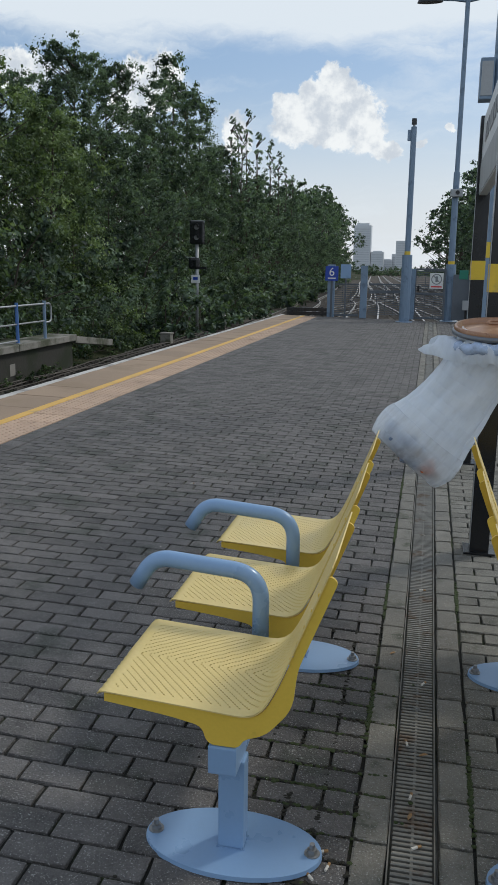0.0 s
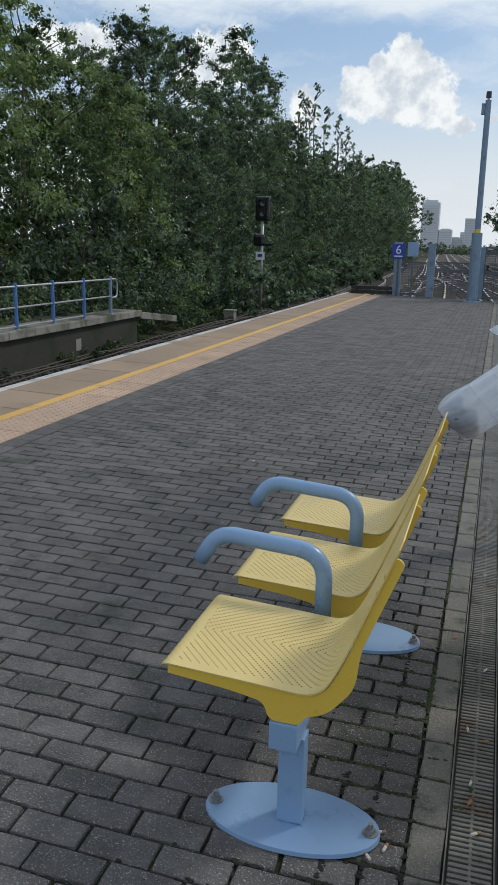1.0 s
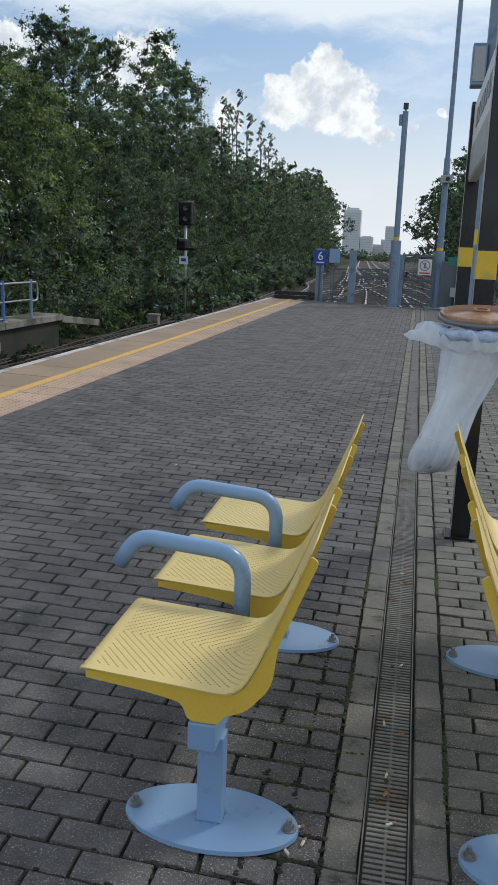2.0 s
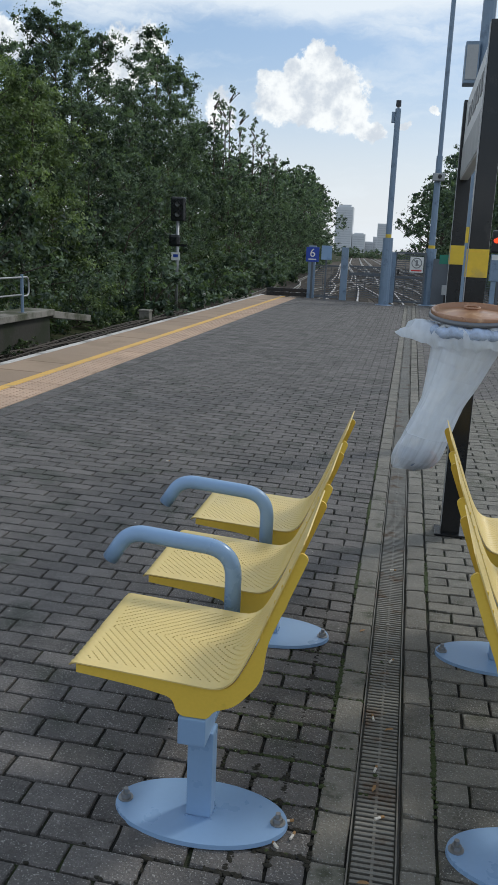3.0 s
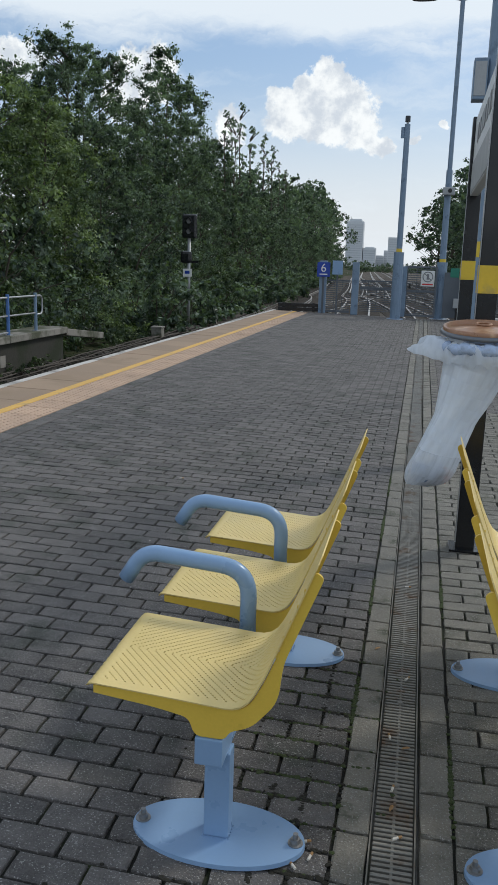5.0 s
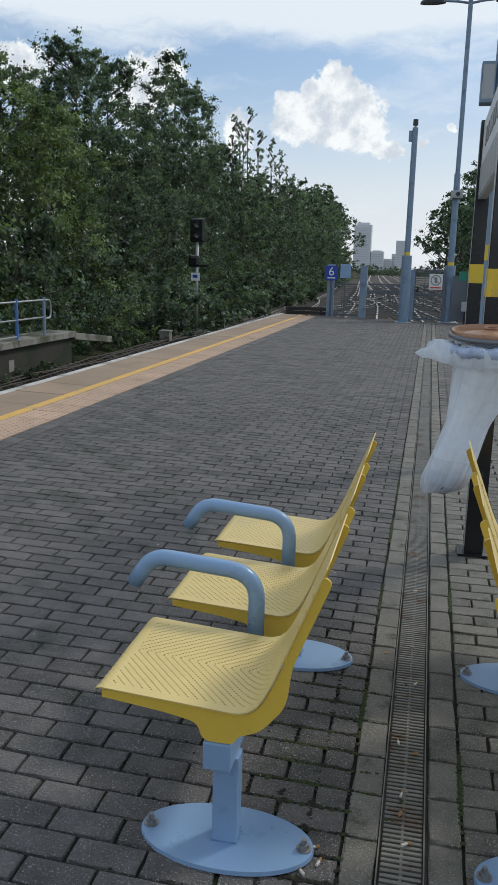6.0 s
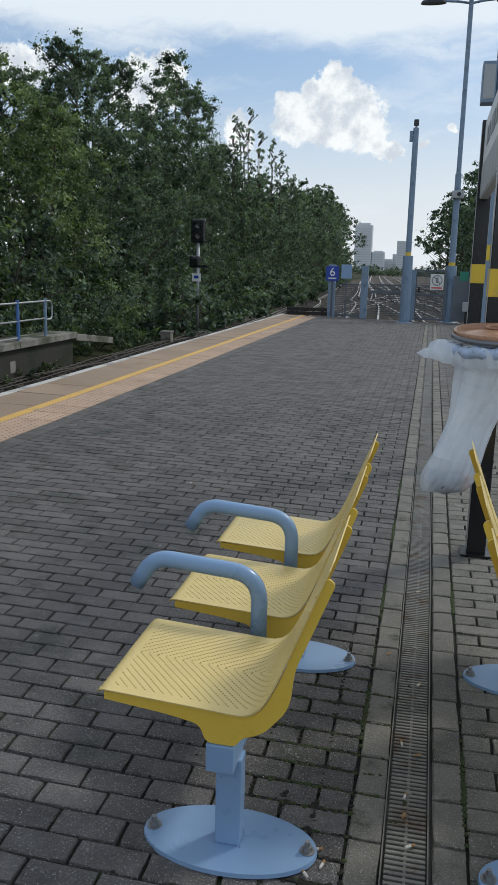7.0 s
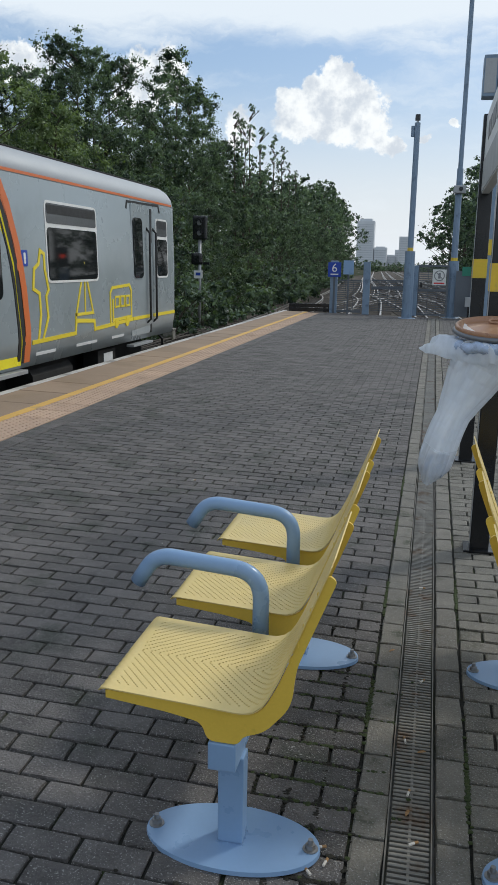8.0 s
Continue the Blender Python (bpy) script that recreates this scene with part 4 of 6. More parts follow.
def bag_link(i):
    bm, seg, steps = bmesh.new(), 64, 6
    rings = []
    for j in range(steps + 1):
        u = (i + j / steps * 1.07) / LINKS
        u = min(u, 1.0)
        tuck = 1.0 - 0.02 * max(0.0, j / steps * 1.07 - 1.0) / 0.07 if i < LINKS - 1 else 1.0
        z = -(u - i / LINKS) * BAG_LEN
        rings.append([bm.verts.new((x * tuck, y * tuck, z)) for x, y in (bag_ring(u, k, seg) for k in range(seg))])
    for a, b in zip(rings, rings[1:]):
        for k in range(seg):
            bm.faces.new((a[k], a[(k + 1) % seg], b[(k + 1) % seg], b[k]))
    if i == LINKS - 1:
        c = bm.verts.new((0.01, 0, -BAG_LEN / LINKS * 1.03))
        for k in range(seg):
            bm.faces.new((rings[-1][k], rings[-1][(k + 1) % seg], c))
    return part("bag_fold", bm, "film" if i < LINKS - 3 else "thinfilm", bag, smooth=True)


links = [bag_link(i) for i in range(LINKS)]
# what lies in the foot of the bag
for nm, mat, lab, spots in (
        ("rubbish", "rubbish", "crumpled blue-grey paper", ((-0.165, -0.004, 0.020, 0.034), (-0.120, -0.012, -0.004, 0.050), (-0.062, -0.008, -0.014, 0.054), (0.0, 0.000, -0.020, 0.056), (0.055, -0.008, -0.022, 0.050), (-0.04, -0.026, 0.028, 0.042), (0.02, -0.03, 0.02, 0.040))),
        ("packet", "packet", "orange and teal packet", ((0.100, -0.030, -0.018, 0.032), (0.120, -0.028, -0.008, 0.028), (0.108, -0.030, 0.018, 0.026))),
        ("dregs", "litter", "brown damp waste", ((0.145, 0.0, -0.020, 0.034), (0.180, 0.004, -0.012, 0.024), (0.06, 0.010, -0.040, 0.030)))):
    bm = bmesh.new()
    for x, y, z, r in spots:
        vs = bmesh.ops.create_icosphere(bm, subdivisions=2, radius=r)["verts"]
        for v in vs:
            n = noise.noise(v.co * 30 + Vector((x, y, z)) * 90)
            v.co = v.co * (1 + 0.5 * n)
            v.co += Vector((x, y, z))
    part(nm, bm, mat, links[-1], lab)
# the turned-over mouth of the bag with a loose tail
bm, seg = bmesh.new(), 72
rings = []
for j, (r, z) in enumerate(((0.178, 0.0), (0.196, 0.020), (0.208, 0.010), (0.216, -0.025), (0.222, -0.060), (0.216, -0.085))):
    ring = []
    for k in range(seg):
        a = k * math.tau / seg
        n = 0.030 * noise.noise((math.cos(a) * 4, math.sin(a) * 4, j * 0.6)) + 0.022 * noise.noise((math.cos(a) * 11, math.sin(a) * 11, j * 0.9)) + 0.006 * math.sin(a * 17 + j * 2)
        tail = max(0.0, math.cos(a - math.pi * 1.02)) ** 14 * (j / 5) * 0.16
        ring.append(bm.verts.new(((r + n + tail) * math.cos(a), (r + n + tail * 0.3) * math.sin(a), z + n * (0.3 if j < 3 else 0.8) + tail * 0.38 * (1 - 0.3 * j / 5))))
    rings.append(ring)
for a, b in zip(rings, rings[1:]):
    for k in range(seg):
        bm.faces.new((a[k], a[(k + 1) % seg], b[(k + 1) % seg], b[k]))
part("bag_mouth", bm, "film", bag, "bag mouth folded over the hoop", smooth=True)

# the rest of the bag roll, rumpled round the hoop under the turned-over film
bm, seg = bmesh.new(), 96
bend = []
for k in range(seg + 1):
    a = k * math.tau / seg
    bend.append((0.203 * math.cos(a), 0.203 * math.sin(a), -0.012 + 0.010 * noise.noise((math.cos(a) * 6, math.sin(a) * 6, 1.0))))
tube(bm, bend, [0.024 + 0.010 * noise.noise((k * 0.35, 2.0, 0.0)) for k in range(seg)] + [0.024], 10, 1.2)
part("bag_roll", bm, "liner", bag, "crumpled blue-grey spare liner", smooth=True)

# seconds, and the place of the bag's foot across and up
BAG_FOOT = [(0.0, 0.03, 0.57), (0.2, -0.05, 0.61), (0.4, -0.08, 0.71), (0.7, -0.08, 0.80), (1.0, -0.07, 0.664), (1.3, 0.0, 0.545), (1.5, 0.10, 0.456),
            (1.7, 0.26, 0.46), (1.9, 0.28, 0.45), (2.2, 0.20, 0.46), (2.75, 0.21, 0.45), (3.3, 0.215, 0.44), (3.7, 0.177, 0.42), (4.1, 0.185, 0.42),
            (4.5, 0.245, 0.42), (4.9, 0.22, 0.42), (5.2, 0.19, 0.43), (5.75, 0.24, 0.42), (6.3, 0.30, 0.43), (6.5, 0.39, 0.43), (6.7, 0.385, 0.42), (6.9, 0.325, 0.41),
            (7.0, 0.255, 0.42), (7.1, 0.185, 0.43), (7.3, 0.13, 0.438), (7.5, 0.155, 0.439), (7.6, 0.17, 0.46), (7.8, 0.195, 0.455), (8.0, 0.175, 0.49)]


def bag_rows(i):
    rows = []
    for t, fx, fz in BAG_FOOT:
        dx, dz = fx - HOOP.x, fz - HOOP.z
        short = max(0.0, (BAG_LEN * 0.93) ** 2 - dx * dx - dz * dz)
        foot = Vector((dx, -0.55 * math.sqrt(short), dz))
        foot *= (BAG_LEN * 0.97) / max(foot.length, 1e-6) if foot.length > BAG_LEN * 0.97 else 1.0
        mid = Vector((0.01, 0.0, -0.10 * BAG_LEN)) + foot * 0.40
        turn = float(np.interp(t, [0.0, 0.2, 0.4, 0.7, 1.0, 1.3, 1.5, 1.7, 1.9, 3.3, 6.3, 6.7, 7.4, 7.8, 8.0], [4, 10, 34, 62, 58, 14, 10, 42, 60, 62, 62, 50, 66, 78, 84]))
        mid.x += foot.x * 0.40 * float(np.interp(t, [7.4, 7.6, 7.8, 8.0], [0.0, 0.2, 0.7, 1.0]))
        a, b = i / LINKS, (i + 1) / LINKS
        p, q = (mid * 2 * s * (1 - s) + foot * s * s for s in (a, b))
        tilt = Vector((0, 0, -1)).rotation_difference(q - p).to_matrix().to_4x4()
        rows.append((t, Matrix.Translation(p) @ tilt @ pose(0, 0, 0, 0, 0, turn)))
    return rows


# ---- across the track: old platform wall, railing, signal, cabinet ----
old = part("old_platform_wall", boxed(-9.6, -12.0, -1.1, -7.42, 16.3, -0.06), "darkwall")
tagged(old, "dark mottled low concrete wall across the track", "wall", kind="structure")
for k in range(11):
    y = -12 + k * 2.58
    part("coping_beam", boxed(-8.0, y + 0.006, -0.058, -7.33, y + 2.57, 0.075, bevel=0.015), "concrete", old, "pale concrete coping beam")
part("stencil_bar", boxed(-7.419, 13.55, -0.50, -7.414, 13.75, -0.28), "concrete", old)
dip = thing("fallen_coping", "weathered concrete coping sloping down to the track", "beam", pose(-7.45, 16.35, 0.02, -6.5, 0, 0))
part("beam", boxed(-0.30, 0.0, -0.13, 0.10, 2.15, 0.02, bevel=0.015), "concrete", dip)
rail_fence = thing("handrail", "handrail with blue posts and pale tube rails", "railing", pose(-7.46, 0, 0.075))
for y in (-1.2, 1.3, 3.6, 5.9, 8.2, 10.4, 11.65, 12.83, 13.98, 15.12):
    p = part("post", tube(bmesh.new(), [(0, y, 0), (0, y, 0.76)], 0.034, 10), "railblue" if y < 15 else "column", rail_fence, "blue painted post" if y < 15 else "")
    part("post_foot", boxed(-0.06, y - 0.06, 0, 0.06, y + 0.06, 0.012), "galv", p)
part("top_rail", tube(bmesh.new(), [(0, p.x, p.y) for p in rounded([(-3, 0.70), (15.42, 0.70), (15.42, 0.33), (15.12, 0.33)], 0.12, 6)], 0.019, 10), "galv", rail_fence, "pale tube rail", smooth=True)
part("mid_rail", tube(bmesh.new(), [(0, -3, 0.36), (0, 15.12, 0.36)], 0.017, 10), "galv", rail_fence, "pale tube rail", smooth=True)
part("low_rail", tube(bmesh.new(), [(0, -3, 0.05), (0, 14.0, 0.05)], 0.017, 10), "galv", rail_fence, "pale tube rail", smooth=True)

# stony cess between the far rail and the old wall, with cables and weeds
bm = bmesh.new()
rng = random.Random(8)
for _ in range(1500):
    y, f = rng.uniform(6, 27), rng.random()
    x = -6.95 - 0.46 * f + rng.gauss(0, 0.03)
    vs = bmesh.ops.create_icosphere(bm, subdivisions=1, radius=rng.uniform(0.02, 0.06))["verts"]
    for v in vs:
        v.co = Vector((v.co.x * 1.2 + x, v.co.y * rng.uniform(0.7, 1.4) + y, v.co.z * 0.8 + BED + 0.02 + 0.16 * f))
tagged(part("rubble", bm, "rubble"), "dark stony rubble along the foot of the wall", "rubble", kind="stuff")
mound = prism(bmesh.new(), [(-6.85, BED - 0.05), (-7.05, BED + 0.05), (-7.42, BED + 0.17), (-7.42, BED - 0.05)], "y", -4.0, 27.0)
tagged(part("cess", mound, "rubble"), "dark earth bank along the foot of the wall", "ground", kind="structure")
for k, x in enumerate((-7.08, -7.17, -7.25)):
    cable = thing("lineside_cable", "grey-brown cable lying on the trackside rubble", "cable", pose(x, 0, BED + 0.16 + 0.03 * k), "lineside cables")
    part("sheath", tube(bmesh.new(), [(0.04 * math.sin(y * 0.8 + k), y, 0.02 * math.sin(y * 1.7 + 2 * k)) for y in range(-3, 27)], 0.013, 6), "sleeper", cable)
sig = thing("trackside_signal", "black trackside colour-light signal on a pale post", "signal", pose(-7.85, 27.6, -0.85))
part("post", tube(bmesh.new(), [(0, 0, 0), (0, 0, 3.45)], 0.055, 12), "galv", sig, "pale galvanised post", smooth=True)
head = part("signal_head", boxed(-0.24, -0.10, 3.15, 0.26, 0.12, 3.95, bevel=0.06), "black", sig, "black upper signal head")
low = part("lower_head", boxed(-0.30, -0.10, 2.30, 0.10, 0.12, 2.72, bevel=0.10), "black", sig, "black lower signal head")
for z in (3.38, 3.72):
    bm = bmesh.new()
    for k in range(9):
        a = math.pi * (k / 8)
        c, s = math.cos(a) * 0.11, math.sin(a) * 0.11
        box(bm, 0.01 + c - 0.022, -0.32, z + s - 0.022, 0.01 + c + 0.022, -0.10, z + s + 0.022)
    hood = part("hood", bm, "black", head)
    part("lens", tube(bmesh.new(), [(0.01, -0.115, z), (0.01, -0.10, z)], 0.085, 14), "galv", head, "unlit pale lens")
part("id_plate", boxed(-0.19, -0.08, 1.85, 0.12, -0.06, 2.12), "white", sig, "white plate")
part("blue_plate", boxed(-0.12, -0.085, 1.95, 0.05, -0.0805, 2.05), "signblue", sig)
part("stop_arm", boxed(0.10, -0.03, 2.32, 0.34, 0.03, 2.40), "black", sig)
cab = thing("lineside_cabinet", "small weathered grey lineside cabinet", "cabinet", pose(-7.30, 22.5, -0.66))
part("case", boxed(-0.15, -0.14, 0.0, 0.15, 0.14, 0.28, bevel=0.015), "concrete", cab)
part("cover", boxed(-0.17, -0.16, 0.28, 0.17, 0.16, 0.33, bevel=0.015), "concrete", cab)
peg = thing("marker_post", "short pale trackside marker post", "post", pose(-6.0 - 1.6, 30.5, -0.85))
part("stake", boxed(-0.05, -0.05, 0, 0.05, 0.05, 0.55, bevel=0.01), "concrete", peg)
part("cap", boxed(-0.06, -0.06, 0.55, 0.06, 0.06, 0.60, bevel=0.01), "nosing", peg)


# ---- tracks ----
def track(pts, lift, step=0.65):
    """A pair of rails on sleepers along (x, y) points."""
    home = thing("railway_track", "pair of worn steel rails on sleepers in ballast", "track", pose(0, 0, 0), "railway tracks", "structure")
    fine = []
    for (x0, y0), (x1, y1) in zip(pts, pts[1:]):
        n = max(1, int((y1 - y0) / (2.0 if y0 < 60 else 8.0)))
        for k in range(n):
            f = k / n
            fine.append((x0 + (x1 - x0) * f, y0 + (y1 - y0) * f))
    fine.append(pts[-1])
    for _ in range(14):
        fine = [fine[0]] + [((a[0] + 2 * b[0] + c[0]) / 4, b[1]) for a, b, c in zip(fine, fine[1:], fine[2:])] + [fine[-1]]
    for s in (-0.7175, 0.7175):
        bm = bmesh.new()
        rows = []
        for x, y in fine:
            rows.append([bm.verts.new((x + s + dx, y, BED + dz + lift)) for dx, dz in ((-0.07, 0.0), (-0.02, 0.03), (-0.036, 0.12), (-0.036, 0.155), (0.036, 0.155), (0.036, 0.12), (0.02, 0.03), (0.07, 0.0))])
        for a, b in zip(rows, rows[1:]):
            for k in range(7):
                bm.faces.new((a[k], a[k + 1], b[k + 1], b[k]))
        part("rail", bm, "rail", home, "worn steel rail")
    bm, y = bmesh.new(), pts[0][1]
    xs, ys = [p[0] for p in fine], [p[1] for p in fine]
    while y < min(pts[-1][1], 110):
        x = float(np.interp(y, ys, xs))
        box(bm, x - 1.25, y - 0.13, BED - 0.05, x + 1.25, y + 0.13, BED + 0.025 + lift)
        y += step
    part("sleepers", bm, "sleeper", home)["kind"] = "stuff"


track([(-6.06, -40), (-6.06, 30), (-8.0, 60), (-14.5, 130), (-26, 300)], 0.0)
track([(-2.3, 27), (-4.2, 60), (-10.5, 130), (-22, 300)], 0.004)
track([(1.2, 27), (-0.8, 60), (-6.8, 130), (-18, 300)], 0.008)
track([(4.6, 27), (2.6, 60), (-3.0, 130), (-14, 300)], 0.012)
track([(-5.0, 40), (-4.3, 52), (-2.2, 75), (-6.9, 135), (-18, 300)], 0.016)
track([(1.0, 30), (-1.6, 50), (-4.6, 68), (-10.6, 132), (-22, 300)], 0.020)
track([(4.3, 34), (0.4, 55), (-3.6, 80), (-10.6, 135), (-22, 300)], 0.024)


# ---- trees and shrubs ----
def leaf_cloud(rng, centres, spread, count, size):
    """Leaves round each centre: small folded lozenges, every which way."""
    c = np.repeat(np.array(centres), count, axis=0)
    s = np.repeat(np.array(spread), count)
    n = len(c)
    d = rng.normal(size=(n, 3))
    d /= np.linalg.norm(d, axis=1)[:, None]
    pos = c + d * (s * np.abs(rng.normal(0, 0.62, n)))[:, None] * np.array([1, 1, 0.72])
    a = rng.normal(size=(n, 3)) + d * 0.6 + np.array([0, 0, -0.45])
    a /= np.linalg.norm(a, axis=1)[:, None]
    b = np.cross(rng.normal(size=(n, 3)) * 0.55 + d * 0.6 + np.array([0, 0, 0.8]), a)
    b /= np.linalg.norm(b, axis=1)[:, None]
    nn = np.cross(a, b)
    L = (size * (0.6 + 0.8 * rng.random(n)))[:, None]
    v = np.stack([pos - a * L * 0.5, pos + b * L * 0.30 + nn * L * 0.10, pos + a * L * 0.5, pos - b * L * 0.30 + nn * L * 0.10], axis=1).reshape(-1, 3)
    return v, n


def leaf_mesh(name, v, n, mat):
    me = bpy.data.meshes.new(name)
    me.vertices.add(4 * n)
    me.vertices.foreach_set("co", v.astype(np.float32).ravel())
    i = np.arange(n) * 4
    tri = np.stack([i, i + 1, i + 2, i, i + 2, i + 3], axis=1).ravel()
    me.loops.add(6 * n)
    me.loops.foreach_set("vertex_index", tri.astype(np.int32))
    me.polygons.add(2 * n)
    me.polygons.foreach_set("loop_start", (np.arange(2 * n) * 3).astype(np.int32))
    me.update(calc_edges=True)
    me.materials.append(M[mat])
    return me


def tree(seed, label, h, r, foot, clumps, per, leaf, mat, spread, peak=0.62):
    rng = np.random.default_rng(seed)
    home = thing("tree", label, "tree", pose(0, 0, 0), "lineside trees")
    cs, ss = [], []
    lobes = [(rng.uniform(0, math.tau), rng.uniform(0.7, 1.25)) for _ in range(5)]
    boughs = []
    while len(boughs) < max(10, clumps * 2 // 5):
        u = rng.random() ** 0.72 * 0.985
        a = rng.uniform(0, math.tau)
        wide = (1 - u ** (3.4 * peak)) ** 0.6 * (0.60 + 0.40 * min(1.0, u * 2.5))
        lobe = 1 + 0.28 * sum(math.cos(a - la) * lw * math.cos(u * 5 + la) for la, lw in lobes) / 2.2
        rad = r * wide * lobe * math.sqrt(rng.uniform(0.10, 1.0))
        boughs.append((rad * math.cos(a), rad * math.sin(a), h * (foot + (1 - foot) * u), u))
    # leaf clumps gather along the boughs, so gaps stay between them
    for k in range(clumps):
        x, y, z, u = boughs[k % len(boughs)]
        f = rng.normal(0, 1, 3) * min(r * 0.13, 0.42)
        cs.append((x + f[0], y + f[1], min(h, z + f[2] * 0.7)))
        ss.append(spread * rng.uniform(0.5, 1.1) * (1.1 - 0.45 * u))
    v, n = leaf_cloud(rng, cs, ss, per, leaf)
    bm = bmesh.new()
    bend = rng.uniform(-0.3, 0.3, 2)
    spine = [(bend[0] * f * f, bend[1] * f * f, h * 0.86 * f) for f in (0, 0.2, 0.45, 0.7, 1.0)]
    tube(bm, spine, [0.016 * h, 0.012 * h, 0.008 * h, 0.004 * h, 0.0014 * h], 8)
    for k in range(0, clumps, max(1, clumps // 20)):
        x, y, z = cs[k]
        z0 = max(0.08 * h, z - 0.55 * math.hypot(x, y) - 0.3)
        f = min(1.0, z0 / (h * 0.86))
        tube(bm, [(bend[0] * f * f, bend[1] * f * f, z0), (x * 0.5, y * 0.5, (z0 + z) / 2 + 0.1), (x, y, z)], [0.0034 * h, 0.0022 * h, 0.0008 * h], 5)
    part("trunk", bm, "bark", home, "dark trunk and limbs")
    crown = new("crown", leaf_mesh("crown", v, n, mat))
    crown.parent = home
    return home


def shrub(seed, label, h, r, clumps, per, leaf, mat):
    rng = np.random.default_rng(seed)
    home = thing("shrub", label, "shrub", pose(0, 0, 0), "lineside shrubs")
    cs, ss = [], []
    for _ in range(clumps):
        a, e = rng.uniform(0, math.tau), math.acos(rng.uniform(0.0, 1.0))
        q = rng.uniform(0.45, 1.0) * (1 + 0.25 * math.sin(3 * a + seed))
        cs.append((r * q * math.sin(e) * math.cos(a), r * q * math.sin(e) * math.sin(a), h * q * math.cos(e) + 0.1))
        ss.append(rng.uniform(0.18, 0.36) * r * 0.62)
    v, n = leaf_cloud(rng, cs, ss, per, leaf)
    bm = bmesh.new()
    for k in range(0, clumps, max(1, clumps // 14)):
        x, y, z = cs[k]
        tube(bm, [(0.1 * x, 0.1 * y, -0.1), (0.45 * x, 0.45 * y, 0.65 * z), (x, y, z)], [0.03, 0.018, 0.005], 5)
    part("stem", bm, "bark", home, "thin brown stems")
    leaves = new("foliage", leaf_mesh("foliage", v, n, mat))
    leaves.parent = home
    return home


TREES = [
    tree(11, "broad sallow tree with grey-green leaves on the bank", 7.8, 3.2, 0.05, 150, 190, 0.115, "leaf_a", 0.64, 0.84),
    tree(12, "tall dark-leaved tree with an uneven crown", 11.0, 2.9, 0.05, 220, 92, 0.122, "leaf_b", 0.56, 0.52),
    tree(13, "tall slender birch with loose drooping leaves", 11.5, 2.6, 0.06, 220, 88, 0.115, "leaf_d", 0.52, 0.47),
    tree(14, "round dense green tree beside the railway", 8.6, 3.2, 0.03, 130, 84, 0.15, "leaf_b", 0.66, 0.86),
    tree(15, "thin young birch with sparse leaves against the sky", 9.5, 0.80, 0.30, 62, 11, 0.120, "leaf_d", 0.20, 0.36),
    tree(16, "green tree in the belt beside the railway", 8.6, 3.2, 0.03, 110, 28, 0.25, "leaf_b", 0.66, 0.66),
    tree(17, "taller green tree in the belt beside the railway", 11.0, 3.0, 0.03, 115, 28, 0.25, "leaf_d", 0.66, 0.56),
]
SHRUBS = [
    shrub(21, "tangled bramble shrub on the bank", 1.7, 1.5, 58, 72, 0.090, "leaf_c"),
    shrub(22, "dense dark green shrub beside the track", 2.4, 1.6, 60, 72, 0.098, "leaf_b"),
    shrub(23, "low spreading bramble with pale leaf patches", 1.2, 1.5, 50, 72, 0.080, "leaf_a"),
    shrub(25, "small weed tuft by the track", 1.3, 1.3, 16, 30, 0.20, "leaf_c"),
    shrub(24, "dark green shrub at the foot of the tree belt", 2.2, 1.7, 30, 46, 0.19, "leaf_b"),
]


def plant(kind, used, x, y, size, turn, squash=1.0):
    z = ground_height(x, y) - 0.1
    m = pose(x, y, z, 0, 0, turn) @ Matrix.Diagonal((size, size, size * squash, 1))
    if kind not in used:
        used.add(kind)
        kind.matrix_basis = m
        return kind
    one = copy_thing(kind, m)
    one.matrix_basis = m
    return one


used = set()


def veer(y):
    return -max(0.0, y - 28) * 0.062


# near the camera, sallows over the old platform: (kind, across, along, size)
for k, x, y, s in ((0, -11.8, 11.0, 0.90), (0, -11.5, 15.2, 0.86), (3, -14.2, 13.0, 0.74), (0, -11.8, 19.0, 0.85), (3, -14.8, 17.6, 0.64), (0, -11.0, 22.8, 0.78), (3, -15.5, 21.5, 0.66)):
    plant(TREES[k], used, x, y, s, random.uniform(0, 360))
# then one closed belt that runs away beside the tracks
HEIGHTS = {0: 11.0, 1: 11.0, 2: 11.5, 3: 8.6, 5: 8.6, 6: 11.0}


def belt_height(y):
    return float(np.interp(y, [20, 45, 60, 66, 74, 82, 120, 180, 290], [5.6, 6.6, 8.6, 8.8, 8.7, 8.8, 12.0, 16.4, 18.0]))


# the tall trees that stand out of the belt: (kind, across, along, height)
for k, x, y, h in ((1, -13.4, 22.4, 6.6), (1, -13.2, 24.4, 6.7), (2, -13.2, 26.4, 7.0), (1, -13.2, 28.1, 7.4), (1, -13.3, 29.7, 8.8), (2, -13.4, 31.8, 9.0), (1, -13.6, 34.2, 9.2),
                   (2, -13.9, 37.6, 7.7), (1, -14.0, 40.4, 8.2), (2, -14.1, 42.4, 10.2), (2, -14.2, 44.5, 11.9), (1, -14.5, 48.2, 11.4), (2, -14.7, 52.4, 10.9), (1, -15.1, 57.5, 9.2)):
    plant(TREES[k], used, x, y, h / HEIGHTS[k], random.uniform(0, 360))
y = 23.5
